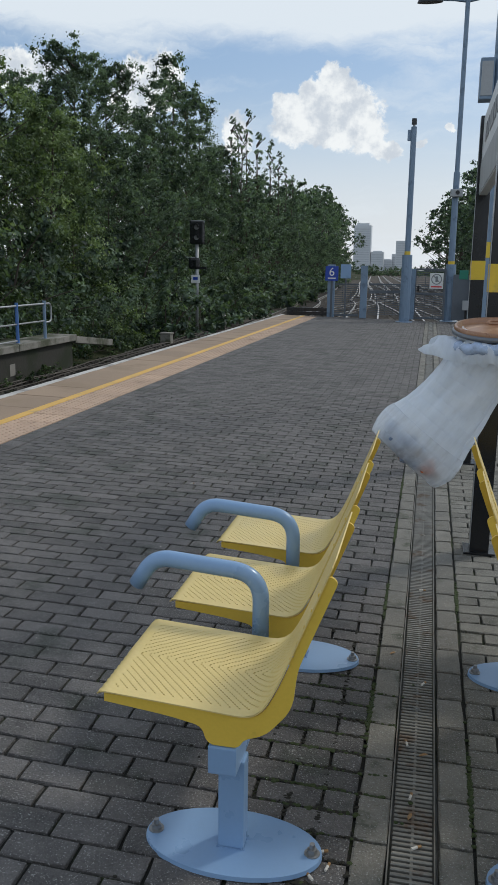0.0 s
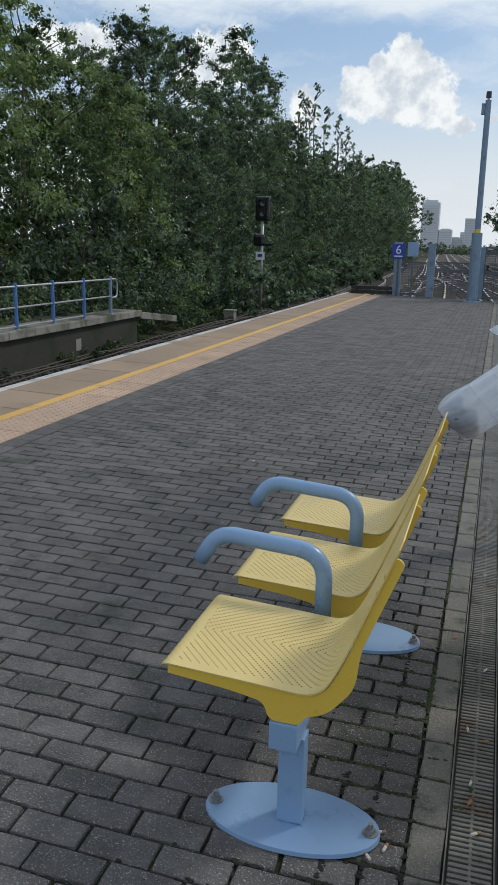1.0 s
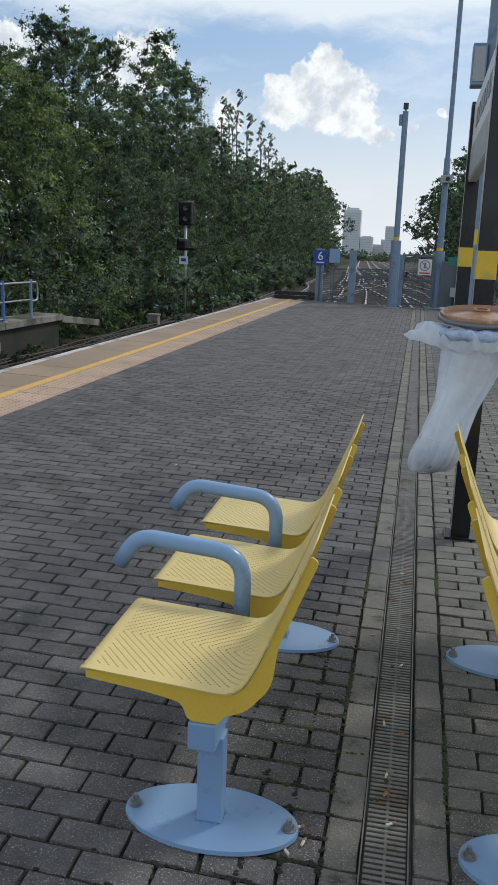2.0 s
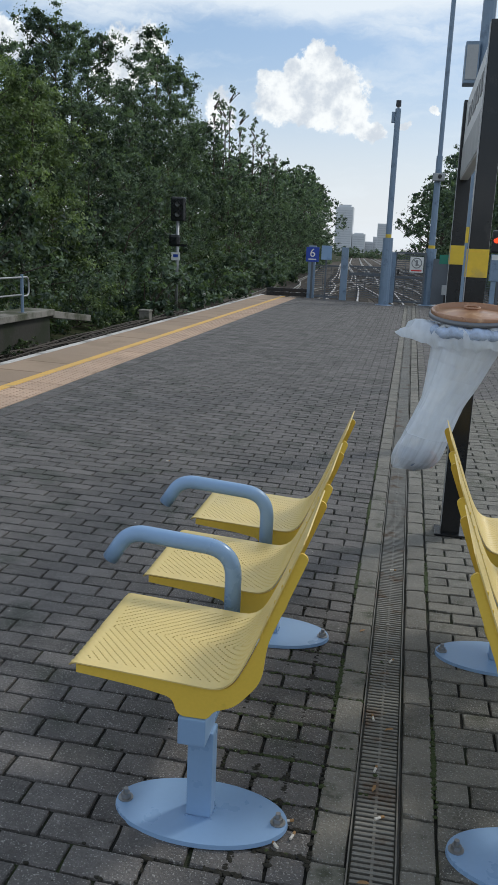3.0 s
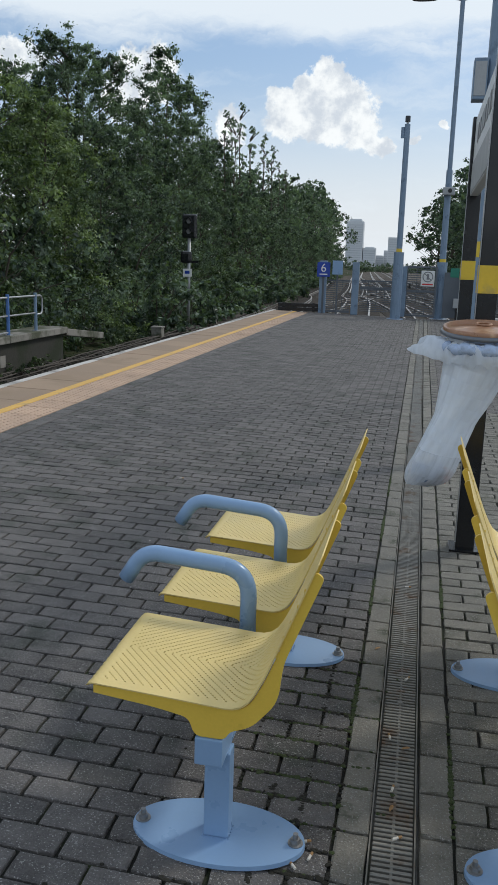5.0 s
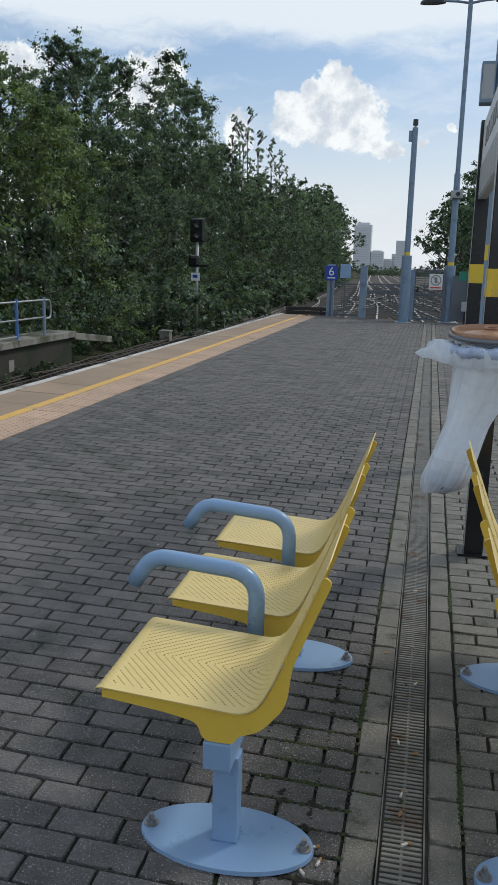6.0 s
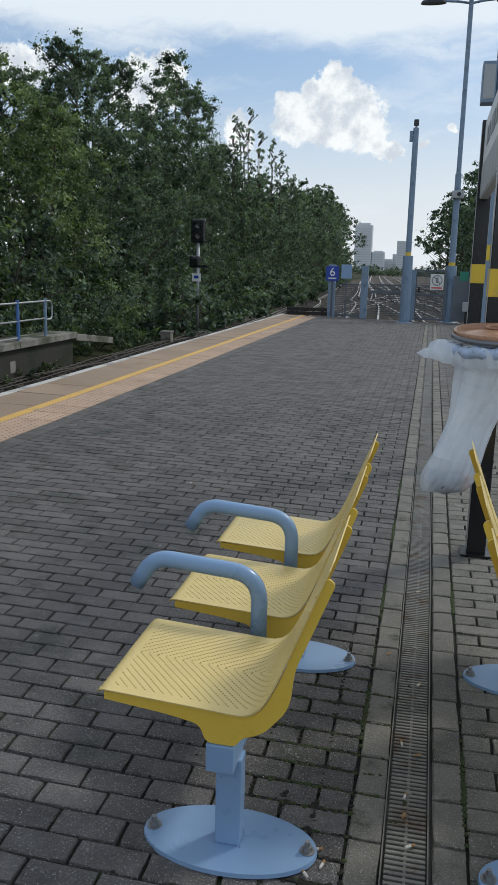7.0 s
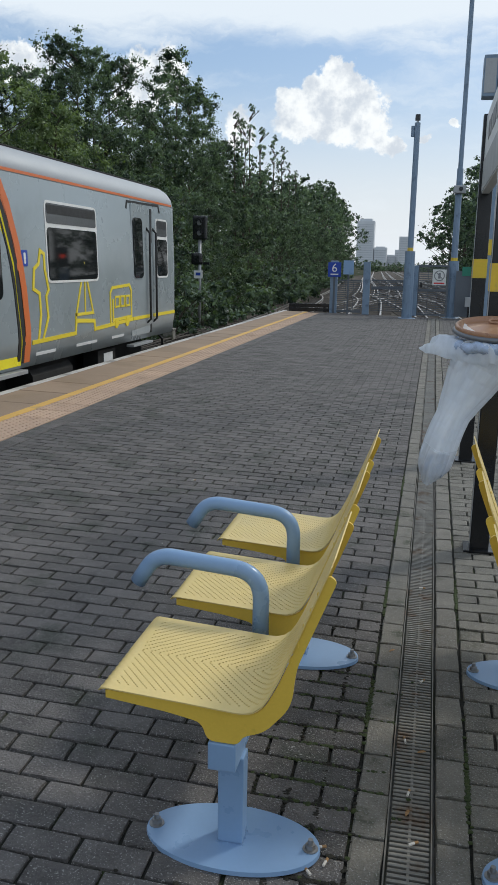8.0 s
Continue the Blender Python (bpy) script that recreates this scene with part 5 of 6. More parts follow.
while y < 230:
    near = y < 58
    h = belt_height(y) * random.uniform(0.84, 1.08)
    k = random.choice((5, 6, 6))
    plant(TREES[k], used, -12.9 + veer(y) + random.uniform(-0.5, 0.5), y, h / HEIGHTS[k], random.uniform(0, 360))
    if y < 62:
        k = random.choice((5, 6))
        plant(TREES[k], used, -16.2 + veer(y) + random.uniform(-0.7, 0.7), y + 1.4, h * random.uniform(0.85, 1.05) / HEIGHTS[k], random.uniform(0, 360))
    if y < 45:
        plant(TREES[3], used, -10.9 + veer(y) + random.uniform(-0.3, 0.3), y + 1.2, random.uniform(0.46, 0.64), random.uniform(0, 360))
    else:
        plant(TREES[5], used, -10.8 + veer(y) + random.uniform(-0.4, 0.4), y + 1.2, random.uniform(0.50, 0.80), random.uniform(0, 360))
    y += 3.0 if near else 4.2 if y < 120 else 8.0
# slender young birches that rise over the belt
for k in range(15):
    y = 54 + 3.0 * k
    plant(TREES[4], used, -12.0 + veer(y) + random.uniform(-0.6, 0.6), y, random.uniform(10.6, 12.8) / 9.5, random.uniform(0, 360))
for k in range(18):
    y = 46 + k * 5.4
    x = 10.2 - k * 0.46
    plant(TREES[5], used, x + random.uniform(-0.8, 0.8), y, random.uniform(1.0, 1.2) + 0.03 * k, random.uniform(0, 360))
    plant(TREES[6], used, x + 3.6, y + 2, random.uniform(1.05, 1.25) + 0.03 * k, random.uniform(0, 360))
for k in range(46):
    y = 7.5 + k * 0.95
    near = y < 16.3
    plant(SHRUBS[random.choice((0, 1, 1, 2))], used, (-9.7 if near else -9.2) + random.uniform(-0.35, 0.25) + veer(y), y, random.uniform(0.75, 1.1), random.uniform(0, 360))
    if k % 2 == 0:
        plant(SHRUBS[random.choice((0, 1))], used, -10.9 + random.uniform(-0.4, 0.4) + veer(y), y, random.uniform(1.15, 1.6), random.uniform(0, 360))
for k in range(44):
    y = 25 + k * 2.5
    plant(SHRUBS[4], used, -8.25 + veer(y) + random.uniform(-0.3, 0.2), y, random.uniform(0.8, 1.35), random.uniform(0, 360))
for k in range(26):
    y = 8.0 + 0.72 * k + random.uniform(-0.3, 0.3)
    plant(SHRUBS[3], used, random.choice((-7.35, -7.2, -7.9)) if y < 16 else -7.9 + random.uniform(-0.3, 0.3), y, random.uniform(0.12, 0.26), random.uniform(0, 360)).location.z = -0.62 if y < 16 else -0.85
for k in range(14):
    y = 36 + k * 6
    plant(SHRUBS[4], used, 8.6 - k * 0.5 + random.uniform(-0.5, 0.5), y, random.uniform(1.2, 1.8), random.uniform(0, 360))


# ---- the far city ----
def tower_block(x, y, w, d, h, label, crown=True):
    home = thing("tower_block", label, "building", pose(x, y, -1), "distant towers")
    wall = part("wall", boxed(-w / 2, -d / 2, 0, w / 2, d / 2, h), "tower", home)
    for k in range(int(h / 4) - 1):
        part("window_band", boxed(-w / 2 + 0.06 * w, -d / 2 - 0.3, 3 + 4 * k, w / 2 - 0.06 * w, -d / 2 - 0.05, 4.6 + 4 * k), "towerglass", wall)
    if crown:
        part("roof", boxed(-w * 0.36, -d * 0.4, h, w * 0.36, d * 0.4, h + 0.05 * h), "tower", home)


tower_block(-124, 1500, 30, 26, 78, "pale distant tower block on the skyline")
tower_block(-97, 1500, 22, 22, 33, "lower pale distant block beside the tower")
tower_block(-80, 1520, 16, 20, 20, "low pale distant building on the skyline")
tower_block(-53, 1500, 24, 24, 52, "grey distant tower block", False)
tower_block(-66, 1530, 14, 20, 30, "low pale distant building on the skyline", False)
for k in range(60):
    y = 300 + (k % 4) * 22
    plant(SHRUBS[4], used, -75 + k * 1.9, y, random.uniform(1.3, 2.6), random.uniform(0, 360))

# ---- the train: a driving coach whose front end leads ----
train = thing("train", "silver-grey electric train with yellow graphics and orange trim", "train", pose(-6.05, -48.5, 0.0))
HALF, LOW, HIGH = 1.405, 0.26, 2.52


def coach_section(shrink):
    side = [(-HALF + 0.05, LOW), (-HALF, 0.60), (-HALF, 1.5), (-HALF + 0.035, HIGH), (-HALF + 0.075, 2.66), (-HALF + 0.155, 2.765), (-HALF + 0.28, 2.845), (-HALF + 0.48, 2.91), (-0.6, 2.965), (-0.3, 2.99), (0.0, 3.0)]
    ring = side + [(-x, z) for x, z in side[-2::-1]]
    return [(x * (1 - shrink), LOW + (z - LOW) * (1 - shrink * 0.6)) for x, z in ring]


def stations(y0, y1, bend):
    return [(y0, 0.0), (y1 - 0.26, 0.0)] + [(y1 - 0.26 + 0.26 * math.sin(a * math.pi / 18), bend * (1 - math.cos(a * math.pi / 18))) for a in range(1, 10)]


def coach_shell(y0, y1, bend):
    bm = bmesh.new()
    rows = [[bm.verts.new((x, y, z)) for x, z in coach_section(s)] for y, s in stations(y0, y1, bend)]
    for a, b in zip(rows, rows[1:]):
        for k in range(len(a) - 1):
            f = bm.faces.new((a[k], a[k + 1], b[k + 1], b[k]))
            f.smooth = True
        bm.faces.new((a[-1], a[0], b[0], b[-1]))
    bm.faces.new(rows[0][::-1])
    bm.faces.new(rows[-1])
    return bm


body = part("body", coach_shell(-19.8, 0.0, 0.10), "silver", train, "silver-grey coach body")
bm = bmesh.new()
rows = []
for y, s in stations(-19.7, 0.004, 0.10)[:-1]:
    arc = coach_section(s)[3:-3]
    rows.append([bm.verts.new((x * 1.005, y, z + 0.005)) for x, z in arc] + [bm.verts.new((x * 0.98, y, z - 0.03)) for x, z in arc[::-1]])
for a, b in zip(rows, rows[1:]):
    n = len(a)
    for k in range(n):
        f = bm.faces.new((a[k], a[(k + 1) % n], b[(k + 1) % n], b[k]))
        f.smooth = k < n // 2 - 1
bm.faces.new(rows[0][::-1])
bm.faces.new(rows[-1])
part("roof", bm, "roof", train, "paler curved coach roof")
part("roof_gutter", tube(bmesh.new(), [(HALF - 0.28, -19.6, 2.862), (HALF - 0.28, -0.35, 2.862)], 0.014, 6), "under", train, "dark roof gutter")
SX = HALF


def on_side(name, mat, y0, y1, z0, z1, out0, out1, parent, label="", r=0.06):
    """A rounded panel on the coach side that faces the platform."""
    pts = []
    for cy, cz, a0 in ((y1 - r, z1 - r, 0), (y0 + r, z1 - r, 90), (y0 + r, z0 + r, 180), (y1 - r, z0 + r, 270)):
        for k in range(6):
            a = radians(a0 + 18 * k)
            pts.append((cy + r * math.cos(a), cz + r * math.sin(a)))
    bm = bmesh.new()

    def face_x(z):
        return SX - max(0.0, (z - 1.5) / (HIGH - 1.5)) * 0.035 - max(0.0, (0.6 - z) / 0.34) * 0.05
    lo = [bm.verts.new((face_x(z) + out0, y, z)) for y, z in pts]
    hi = [bm.verts.new((face_x(z) + out1, y, z)) for y, z in pts]
    n = len(pts)
    for k in range(n):
        bm.faces.new((lo[k], lo[(k + 1) % n], hi[(k + 1) % n], hi[k]))
    bm.faces.new(hi)
    bm.faces.new(lo[::-1])
    return part(name, bm, mat, parent, label)


def side_x(z):
    return SX - max(0.0, (z - 1.5) / (HIGH - 1.5)) * 0.035 - max(0.0, (0.6 - z) / 0.34) * 0.05


def ribbon(name, mat, pts, w, parent, label=""):
    """A flat painted line on the coach side through (y, z) points."""
    line = []
    for a, b in zip(pts, pts[1:]):
        a, b = Vector(a), Vector(b)
        n = max(1, int(abs(b.y - a.y) / 0.1))
        line += [a.lerp(b, k / n) for k in range(n)]
    line.append(Vector(pts[-1]))
    bm, rows = bmesh.new(), []
    for i, p in enumerate(line):
        d0 = (p - line[i - 1]).normalized() if i else (line[1] - p).normalized()
        d1 = (line[i + 1] - p).normalized() if i + 1 < len(line) else d0
        d = d0 + d1
        d = d.normalized() if d.length > 0.3 else d1
        n = Vector((-d.y, d.x)) * (w / 2) / max(0.55, d.dot(d1))
        rows.append([bm.verts.new((side_x(q.y) + o, q.x, q.y)) for q, o in ((p - n, -0.006), (p - n, 0.009), (p + n, 0.009), (p + n, -0.006))])
    for a, b in zip(rows, rows[1:]):
        for k in range(4):
            bm.faces.new((a[k], a[(k + 1) % 4], b[(k + 1) % 4], b[k]))
    bm.faces.new(rows[0][::-1])
    bm.faces.new(rows[-1])
    return part(name, bm, mat, parent, label)


def panel(name, mat, pts, out, parent, label=""):
    """A flat panel on the coach side with any outline of (y, z) points."""
    bm = bmesh.new()
    lo, hi = ([bm.verts.new((side_x(z) + o, y, z)) for y, z in pts] for o in (-0.01, out))
    n = len(pts)
    for k in range(n):
        bm.faces.new((lo[k], lo[(k + 1) % n], hi[(k + 1) % n], hi[k]))
    bmesh.ops.triangulate(bm, faces=[bm.faces.new(hi), bm.faces.new(lo[::-1])])
    return part(name, bm, mat, parent, label)


def side_window(y0, y1, z0, z1, split):
    fr = on_side("window_frame", "white", y0, y1, z0, z1, -0.006, 0.010, train, "white rounded window frame", 0.08)
    g = 0.032
    on_side("pane", "glass", y0 + g, y1 - g, z0 + g, split - 0.02, -0.004, 0.012, fr, "dark lower glass", 0.07)
    on_side("pane", "ventglass", y0 + g, y1 - g, split + 0.03, z1 - g, -0.004, 0.012, fr, "upper vent glass greyed for its reflection", 0.05)
    on_side("vent_gap", "rubber", y0 + g + 0.03, y1 - g - 0.03, z1 - g - 0.13, z1 - g - 0.02, 0.0, 0.015, fr, "dark gap of the open vent", 0.02)


# cab end: narrow window, sliding door with its grab rails
side_window(-1.20, -0.58, 1.27, 2.28, 1.95)
door = on_side("cab_door", "silver", -2.40, -1.50, 0.34, 2.46, -0.010, 0.012, train, "silver-grey sliding cab door", 0.05)
on_side("door_glass", "glass", -2.32, -1.90, 1.28, 2.24, 0.004, 0.017, door, "dark tall door glass", 0.09)
on_side("door_seal", "rubber", -1.50, -1.42, 0.34, 2.42, -0.004, 0.020, door, "black door seal", 0.02)
ribbon("door_head", "rubber", [(-2.58, 2.36), (-2.54, 2.47), (-1.02, 2.50), (-0.96, 2.38)], 0.035, train, "black rain strip over the door")
for y in (-1.66, -1.34):
    part("grab_rail", tube(bmesh.new(), [(SX - 0.02, y, 0.52), (SX + 0.05, y, 0.58), (SX + 0.04, y, 2.02), (SX - 0.03, y, 2.10)], 0.020, 8), "rubber", train, "black grab rail", smooth=True)
part("door_step", boxed(SX - 0.10, -2.45, 0.17, SX + 0.03, -1.50, 0.21, bevel=0.006), "galv", train, "metal door step")
# saloon windows and yellow double doors along the rest of the coach
for y in (-5.42, -11.9, -13.9, -18.6):
    side_window(y, y + 1.62, 1.26, 2.28, 1.97)
for y in (-8.05, -16.7):
    leaves = ([(y + 0.10, 0.30), (y + 0.89, 0.30), (y + 0.89, 0.60), (y + 0.89, 1.5), (y + 0.89, 2.36), (y + 0.10, 2.36), (y + 0.10, 1.5), (y + 0.10, 0.60)],
              [(y + 0.90, 0.30), (y + 1.90, 0.30), (y + 1.89, 0.60), (y + 1.80, 1.20), (y + 1.76, 1.5), (y + 1.52, 2.15), (y + 1.38, 2.36), (y + 0.90, 2.36), (y + 0.90, 1.5), (y + 0.90, 0.60)])
    for k in (0, 1):
        leaf = panel("passenger_door", "doorway", leaves[k], 0.016, train, "yellow sliding passenger door")
        on_side("door_glass", "glass", y + 0.22 + 0.78 * k, y + 0.76 + 0.72 * k, 1.1, 2.08, 0.0, 0.021, leaf, "dark door glass", 0.09)
    swoosh = [(y + 1.38, 2.42), (y + 1.55, 2.15), (y + 1.72, 1.70), (y + 1.84, 1.20), (y + 1.90, 0.75), (y + 1.91, 0.32)]
    ribbon("door_gasket", "rubber", swoosh, 0.17, train, "black door gasket")
    ribbon("door_surround", "orange", [(a + 0.145, b) for a, b in swoosh], 0.15, train, "orange door surround")
    part("door_tread", boxed(SX - 0.10, y + 0.1, 0.20, SX + 0.04, y + 1.95, 0.25, bevel=0.006), "galv", train, "metal door tread")
ribbon("orange_stripe", "orange", [(-19.6, 2.545), (-0.30, 2.545)], 0.034, train, "thin orange stripe below the roof")
# yellow skyline graphics
Z = 0.58
ribbon("skyline", "graphic", [(-5.88, Z - 0.03), (-4.62, Z - 0.01), (-4.60, Z + 0.16), (-3.98, Z + 0.12), (-3.96, Z), (-3.0, Z + 0.03), (-2.42, Z + 0.05)], 0.055, train, "yellow painted line")
ribbon("skyline", "graphic", [(-1.40, Z + 0.055), (-0.20, Z + 0.055)], 0.055, train, "yellow painted line")
ribbon("skyline", "graphic", [(-2.40, Z + 0.05), (-1.52, Z + 0.055)], 0.055, door, "yellow painted line")
ribbon("boat", "graphic", [(-4.62, Z + 0.18), (-4.30, Z + 0.92), (-4.02, Z + 0.24), (-4.62, Z + 0.24)], 0.04, train, "yellow sailing boat outline")
ribbon("boat", "graphic", [(-4.29, Z + 0.80), (-4.29, Z + 0.26)], 0.03, train)
ribbon("bus", "graphic", [(-3.36, Z + 0.02), (-3.36, Z + 0.50), (-3.28, Z + 0.57), (-2.56, Z + 0.60), (-2.48, Z + 0.52), (-2.47, Z + 0.10), (-3.26, Z + 0.08), (-3.26, Z + 0.40)], 0.045, train, "yellow bus outline")
for y in (-3.08, -2.86, -2.64):
    ribbon("bus", "graphic", [(y - 0.08, Z + 0.28), (y + 0.08, Z + 0.28), (y + 0.08, Z + 0.43), (y - 0.08, Z + 0.43), (y - 0.08, Z + 0.26)], 0.030, train)
for y in (-3.12, -2.66):
    on_side("bus_wheel", "graphic", y - 0.08, y + 0.08, Z - 0.05, Z + 0.11, -0.004, 0.013, train, "", 0.078)
ribbon("figure_outline", "graphic", [(-5.72, Z - 0.02), (-5.64, Z + 0.30), (-5.66, Z + 0.56), (-5.82, Z + 0.62), (-5.78, Z + 0.86), (-5.66, Z + 0.92), (-5.60, Z + 1.08), (-5.50, Z + 1.04), (-5.50, Z + 0.86), (-5.41, Z + 0.60), (-5.48, Z + 0.52), (-5.44, Z + 0.26), (-5.60, Z - 0.02)], 0.045, train, "plain yellow outline shape")
for y, w in ((-5.75, 0.55), (-4.55, 0.72), (-3.25, 0.50)):
    on_side("caption_bar", "signwhite", y, y + w, Z - 0.205, Z - 0.165, -0.004, 0.004, train, "", 0.008)
access = on_side("access_sign", "signblue", -6.08, -5.93, 1.47, 1.66, -0.004, 0.006, train, "small blue sign", 0.02)
on_side("access_symbol", "white", -6.03, -5.98, 1.50, 1.63, -0.002, 0.009, access, "white symbol", 0.02)
# underframe
part("underframe", boxed(-0.85, -19.4, -0.20, 0.85, -0.5, 0.262), "under", train, "dark underframe")
part("equipment_case", boxed(0.75, -11.5, -0.45, 1.28, -8.0, 0.15, bevel=0.03), "under", train)
part("air_tank", tube(bmesh.new(), [(1.05, -5.6, 0.02), (1.05, -4.4, 0.02)], 0.20, 14), "under", train)
part("tank_label", boxed(1.255, -3.3, 0.0, 1.262, -2.95, 0.15), "white", train)
part("bracket_box", boxed(1.0, -3.5, -0.1, 1.25, -2.8, 0.2, bevel=0.01), "under", train)
part("jumper_cable", tube(bmesh.new(), [(1.22, -0.75, 0.30), (1.30, -0.62, 0.16), (1.25, -0.45, 0.05), (1.2, -0.40, -0.1)], 0.022, 7), "rubber", train)
for y in (-3.0, -16.6):
    part("bogie", boxed(-1.05, y - 1.7, -0.55, 1.05, y + 1.7, -0.25, bevel=0.05), "under", train)
wheels = []
for y in (-4.3, -1.7, -17.9, -15.3):
    for x in (-0.76, 0.76):
        bm = bmesh.new()
        tube(bm, [(-0.065, 0, 0), (0.065, 0, 0)], 0.40, 26)
        w = part("wheel", bm, "rail", train, "steel wheel", at=pose(x, y, BED + 0.155 + 0.40))
        part("hub", tube(bmesh.new(), [(-0.10, 0, 0), (0.10, 0, 0)], 0.10, 10), "under", w)
        wheels.append((w, x, y))

SPEED, FRONT_AT_END = 7.95, 14.90

# ---- paving, laid last ----
rng = random.Random(4)
SP, ROW = 0.2015, 0.1015


def jitter(x, y, z=0.0, big=1.0):
    return (x, y, z + rng.uniform(-0.0015, 0.0015) * big, rng.uniform(-0.5, 0.5), rng.uniform(-0.4, 0.4), rng.uniform(-0.5, 0.5))


paver = [block_mesh("paving_block", 0.1945, 0.0945, 0.024, 0.0038, "paver", 0.0020, s) for s in range(7)]
half_paver = [block_mesh("paving_half_block", 0.0940, 0.0945, 0.024, 0.0038, "paver", 0.0020, s + 20) for s in range(4)]
spots, halves = [], []
for k in range(-23, int((END + 0.6) / ROW)):
    y = -0.635 + (k + 0.5) * ROW
    edge = -3.130
    x = -0.004
    if k % 2:
        halves.append(jitter(x - SP / 4, y))
        x -= SP / 2
    while x - SP > edge - 0.001:
        spots.append(jitter(x - SP / 2, y))
        x -= SP
    if x - edge > 0.06:
        halves.append(jitter(max(x - SP / 4, edge + 0.05), y, -0.0006))
plain_paver = block_mesh("paving_block", 0.1945, 0.0945, 0.024, 0.0045, "paver")
lay("paving_block", plain_paver, [p for p in spots if p[1] >= 9], platform, lambda p: False, "grey-brown concrete block paving")
lay("paving_block", paver, [p for p in spots if p[1] < 9], platform, lambda p: 1.25 < p[1] < 4.3 and -1.7 < p[0], "grey-brown concrete block paving")
lay("paving_half_block", half_paver, halves, platform, lambda p: 1.25 < p[1] < 5 and p[0] > -0.4, "grey-brown concrete half blocks")
spots, halves = [], []
for k in range(-23, int((END + 0.6) / ROW)):
    y = -0.6 + (k + 0.35) * ROW
    x = 0.3265
    if k % 2:
        halves.append(jitter(x + SP / 4, y))
        x += SP / 2
    while x < 7.1:
        spots.append(jitter(x + SP / 2, y))
        x += SP
# nearer blocks take the paver colour with olive dirt and added sunlight
lit_olive_paver = [block_mesh("paving_block", 0.1945, 0.0945, 0.024, 0.0038, "lit_olive", 0.0020, s + 80) for s in range(6)]
lit_olive_half = [block_mesh("paving_half_block", 0.0940, 0.0945, 0.024, 0.0038, "lit_olive", 0.0020, s + 90) for s in range(4)]
lay("paving_block", plain_paver, [p for p in spots if p[1] >= 9 or p[0] > 2.6], platform_side, lambda p: False, "grey-brown concrete block paving")
lay("paving_block", lit_olive_paver, [p for p in spots if p[1] < 9 and p[0] <= 2.6], platform_side, lambda p: 1.25 < p[1] < 5.5 and p[0] < 1.1, "grey-brown concrete block paving")
lay("paving_half_block", lit_olive_half, halves, platform_side, lambda p: 1.25 < p[1] < 5 and p[0] < 1.0, "grey-brown concrete half blocks")
flank = [block_mesh("edging_block", 0.0930, 0.1955, 0.026, 0.005, "flank", 0.0024, s + 40) for s in range(5)]
lay("edging_block", flank, [jitter(0.0465, -0.5265 + 0.2025 * k, 0.001) for k in range(-12, 130)], platform, lambda p: p[1] < 12, "edging blocks beside the drain")
flank_r = [block_mesh("edging_block", 0.0930, 0.1955, 0.026, 0.005, "flank", 0.0024, s + 60) for s in range(5)]
lay("edging_block", flank_r, [jitter(0.276, -0.496 + 0.2025 * k, 0.0) for k in range(-12, 129)], platform_side, lambda p: p[1] < 12, "edging blocks beside the drain")

# ---- drain channel with its slotted grating ----
drain = part("drain_channel", boxed(0.093, -3.0, -0.10, 0.226, END - 0.1, -0.040), "gutter", None, at=pose(0, 0, 0))
tagged(drain, "slotted steel drain channel along the platform", "drain", kind="structure")
for x in (0.0945, 0.2175):
    part("channel_edge", boxed(x, -3.0, -0.05, x + 0.004, END - 0.1, 0.001), "grate", drain)
bar = block_mesh("grating_bar", 0.110, 0.0112, 0.014, 0.002, "grate")
lay("grating_bar", bar, [(0.1595, -0.5 + 0.0200 * k, -0.003) for k in range(-124, 1300)], drain, lambda p: 1.35 < p[1] < 6.5, "grating bars")
part("grating_spine", boxed(0.1555, -3.0, -0.022, 0.1635, END - 0.1, -0.0055), "grate", drain)
for k in range(24):
    bm = disc(bmesh.new(), (0.1595, 1.05 + k * 0.5), 0.012, 0.012, -0.004, 0.0005, 12, 0.002)
    part("fixing_bolt", bm, "grate", drain)

# ---- platform edge: border course, tactile slabs, yellow line, coper slabs, nosing ----
border = block_mesh("border_block", 0.158, 0.1945, 0.024, 0.004, "paver")
bm = bmesh.new()
box(bm, -0.197, -0.197, -0.03, 0.197, 0.197, 0.0)
for i in range(6):
    for j in range(6):
        disc(bm, (-0.166 + 0.0664 * i, -0.166 + 0.0664 * j), 0.0145, 0.0145, 0.0, 0.005, 8, 0.005)
slab_mesh = bpy.data.meshes.new("tactile_slab")
bmesh.ops.recalc_face_normals(bm, faces=bm.faces)
bm.to_mesh(slab_mesh)
bm.free()
slab_mesh.materials.append(M["tactile"])
lay("tactile_slab", slab_mesh, [jitter(-3.497, 0.2 + 0.4 * k) for k in range(-8, 63)], platform, lambda p: True, "tactile slabs")
lay("border_block", border, [jitter(-3.2125, 0.1 + 0.2 * k) for k in range(-15, 127)], platform, lambda p: p[1] < 20, "border blocks")
coper = block_mesh("coper_slab", 0.596, 0.745, 0.032, 0.006, "coping")
lay("coper_slab", coper, [jitter(-4.105, 0.3 + 0.75 * k) for k in range(-4, 34)], platform, lambda p: True, "coper slabs")
part("yellow_line", boxed(-3.803, -2.0, -0.03, -3.700, END - 0.25, 0.0015), "line", platform, "worn yellow safety line")
part("edge_nosing", boxed(-4.505, -9.0, -0.09, -4.408, END, 0.002, bevel=0.004), "nosing", platform, "pale worn platform edge")

# ---- moss and litter ----
bm = bmesh.new()
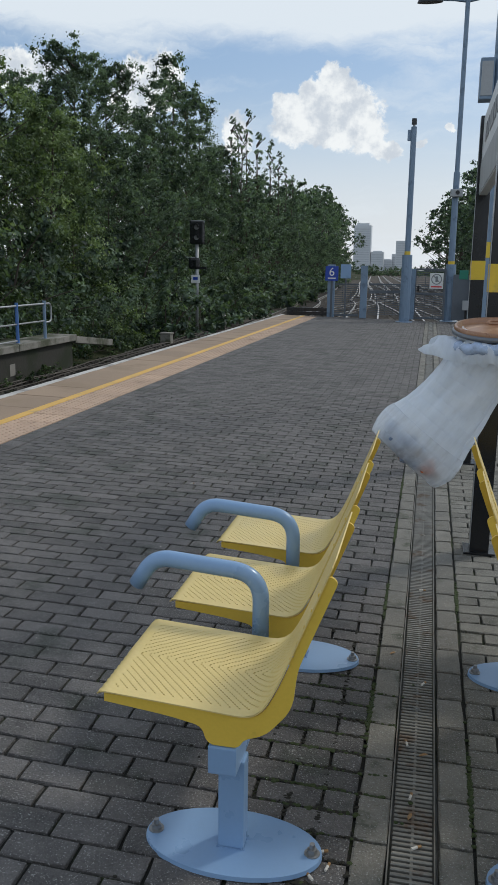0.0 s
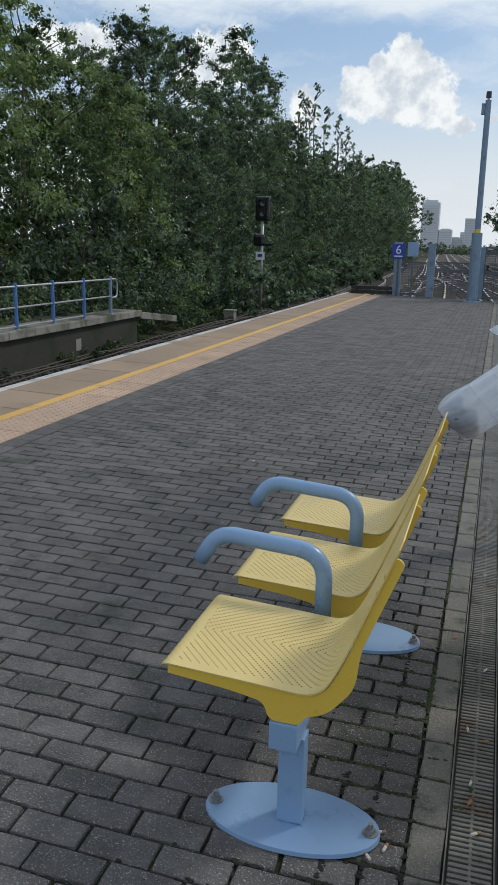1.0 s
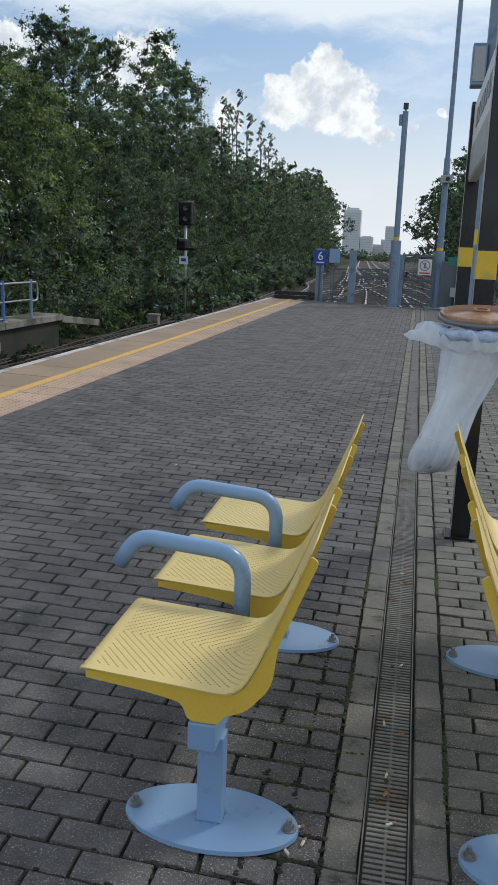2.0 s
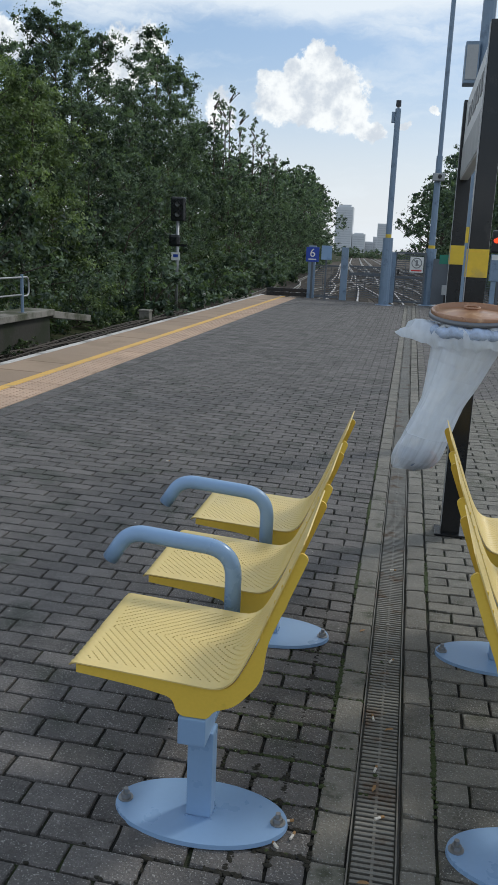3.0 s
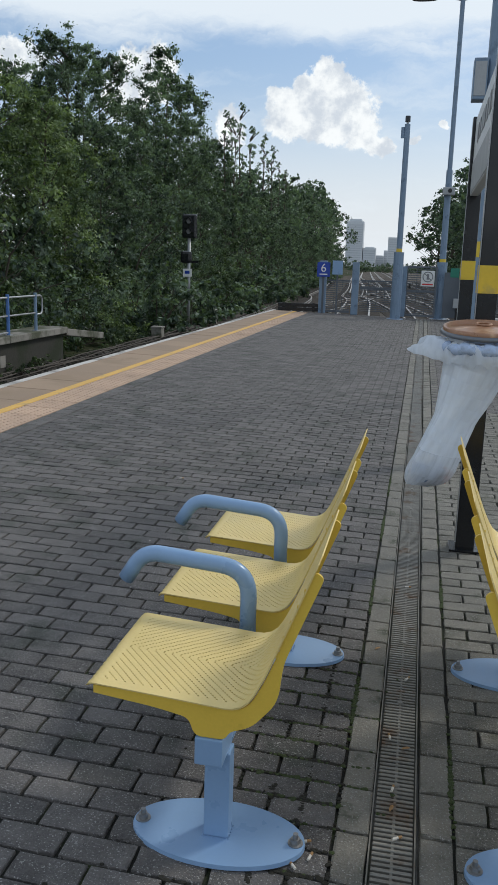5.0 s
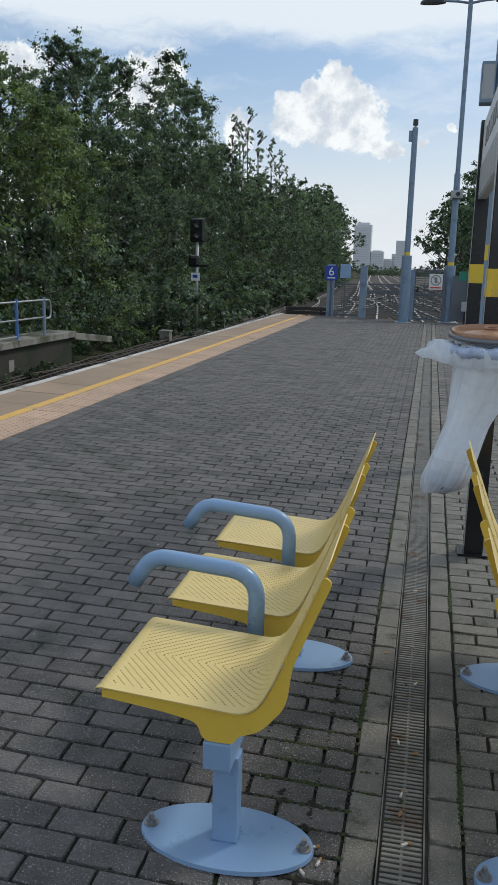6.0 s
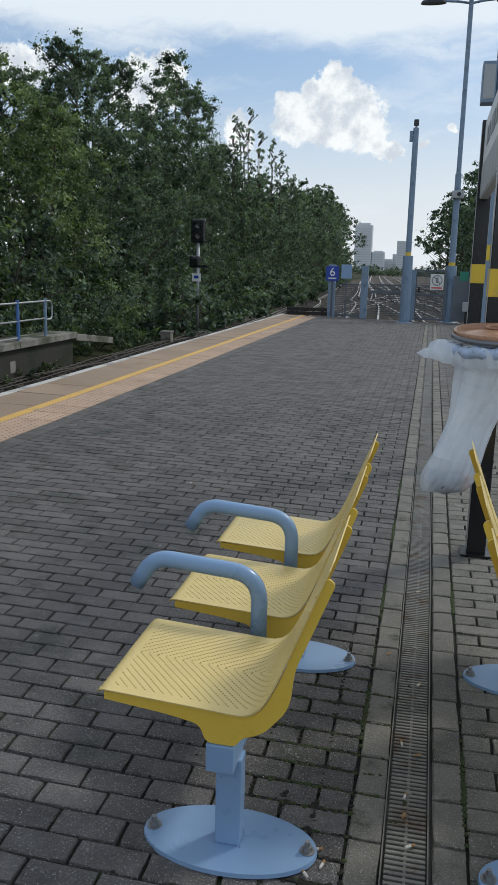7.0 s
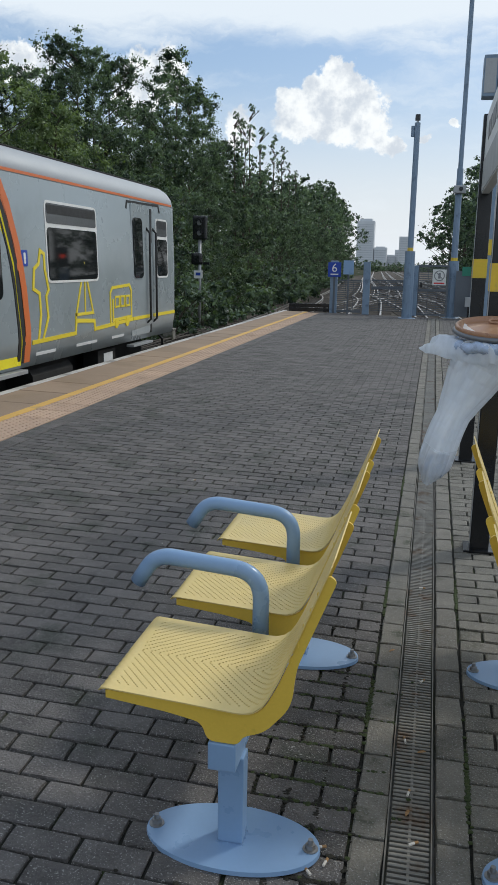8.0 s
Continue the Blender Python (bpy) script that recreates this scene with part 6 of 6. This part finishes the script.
for cx, cy, n, r in ((-0.12, 2.05, 160, 0.13), (-0.16, 2.35, 140, 0.12), (-0.10, 2.65, 100, 0.10), (-0.01, 2.5, 120, 0.05), (-0.01, 3.5, 120, 0.05), (-0.02, 4.6, 170, 0.05), (-0.02, 5.6, 140, 0.05), (0.34, 2.1, 120, 0.05), (0.34, 3.6, 120, 0.05), (-0.2, 1.80, 90, 0.12)):
    for _ in range(n):
        y = cy + rng.gauss(0, r * (2.2 if r < 0.06 else 0.9))
        if r < 0.06:
            x = (-0.003 if cx < 0.2 else 0.326) + rng.gauss(0, 0.003)
        else:
            x = cx + rng.gauss(0, r * 0.9)
            y = round((y + 0.635) / ROW) * ROW - 0.635 + rng.gauss(0, 0.0035)
        s = rng.uniform(0.002, 0.007)
        vs = bmesh.ops.create_icosphere(bm, subdivisions=1, radius=s)["verts"]
        for v in vs:
            v.co = Vector((v.co.x * 1.5 + x, v.co.y * 1.3 + y, v.co.z * 0.7 + fall(x) - 0.003))
tagged(part("moss", bm, "moss"), "tufts of green moss in the paving joints", "moss", kind="stuff")
bm = bmesh.new()
for _ in range(2400):
    f = rng.random()
    y = 1.35 + 2.2 * f ** 1.4
    x = -0.015 - abs(rng.gauss(0, 0.20))
    row = round((y + 0.635) / ROW)
    if rng.random() < 0.68:
        y = row * ROW - 0.635 + rng.gauss(0, 0.004)
    else:
        x = -0.004 - round((-x) / SP * 2) * SP / 2 + rng.gauss(0, 0.004)
    if noise.noise((x * 9, y * 9, 3.0)) < -0.12:
        continue
    r = rng.uniform(0.002, 0.0065)
    vs = bmesh.ops.create_icosphere(bm, subdivisions=1, radius=r)["verts"]
    sx, sy = rng.uniform(0.8, 2.2), rng.uniform(0.8, 1.6)
    for v in vs:
        v.co = Vector((v.co.x * sx + x, v.co.y * sy + y, v.co.z * 0.7 + fall(x) - 0.003))
tagged(part("joint_dirt", bm, "humus"), "dark crumbs of soil and dead moss in the joints", "dirt", kind="stuff")
for x, y, a in ((-0.075, 1.72, 20), (-0.055, 1.665, 75), (-0.095, 1.62, 130), (0.165, 3.66, 10), (0.18, 2.72, 60), (0.13, 2.30, 100), (0.17, 1.80, 35), (0.15, 2.02, 80), (-1.45, 5.17, 40)):
    b = thing("cigarette_end", "flattened pale cigarette end lying on the paving", "litter", pose(x, y, fall(x) + 0.006, 0, 0, a), "cigarette ends")
    part("paper", tube(bmesh.new(), [(-0.014, 0, 0), (0.004, 0, 0)], 0.004, 7), "butt", b)
    part("filter", tube(bmesh.new(), [(0.0045, 0, 0), (0.016, 0, 0)], 0.0041, 7), "litter", b)
for x, y, a in ((0.185, 2.25, 30), (0.15, 1.93, 75), (0.14, 1.55, 10), (0.055, 2.95, 50)):
    bm = bmesh.new()
    pts = [(-0.03, 0, 0.002), (-0.012, 0.009, 0.007), (0.015, 0.008, 0.008), (0.032, 0, 0.003), (0.015, -0.008, 0.006), (-0.012, -0.009, 0.008)]
    hi = [bm.verts.new(p) for p in pts]
    lo = [bm.verts.new((p[0], p[1], p[2] - 0.0012)) for p in pts]
    bm.faces.new(hi)
    bm.faces.new(lo[::-1])
    for k in range(6):
        bm.faces.new((hi[k], hi[(k + 1) % 6], lo[(k + 1) % 6], lo[k]))
    bmesh.ops.scale(bm, verts=bm.verts[:], vec=(0.55, 0.6, 0.6))
    ob = part("fallen_leaf", bm, "litter", at=pose(x, y, fall(x) + 0.001, 0, 0, a))
    tagged(ob, "small dry brown leaf lying by the drain", "leaf", "fallen leaves")
bm = bmesh.new()
for _ in range(220):
    x, y = rng.uniform(-3.1, 0), rng.uniform(1.4, 16)
    s = rng.uniform(0.0012, 0.0042)
    disc(bm, (x, y), s, s * rng.uniform(0.6, 1.0), fall(x), fall(x) + 0.0015, 7)
tagged(part("specks", bm, "butt"), "pale trodden specks scattered on the paving", "litter", kind="stuff")


def motions():
    walk(train, [(t, pose(-6.05, FRONT_AT_END + SPEED * (t - 8.0), 0.0)) for t in (0.0, 2.0, 4.0, 6.0, 8.0)])
    r = 0.40
    for w, x, y in wheels:
        walk(w, [(k * 8 / 120, pose(x, y, BED + 0.155 + 0.40, -math.degrees(SPEED * k * 8 / 120 / r))) for k in range(121)])
    for i, link in enumerate(links):
        walk(link, bag_rows(i))
    walk(lid, [(t, pose(0, 0, 1.262, a, 0, 0)) for t, a in ((0, 8), (1.5, 7), (3.5, 8), (5.0, 6), (6.6, 4), (7.2, 8), (7.6, 9.5), (8.0, 9))])


motions()
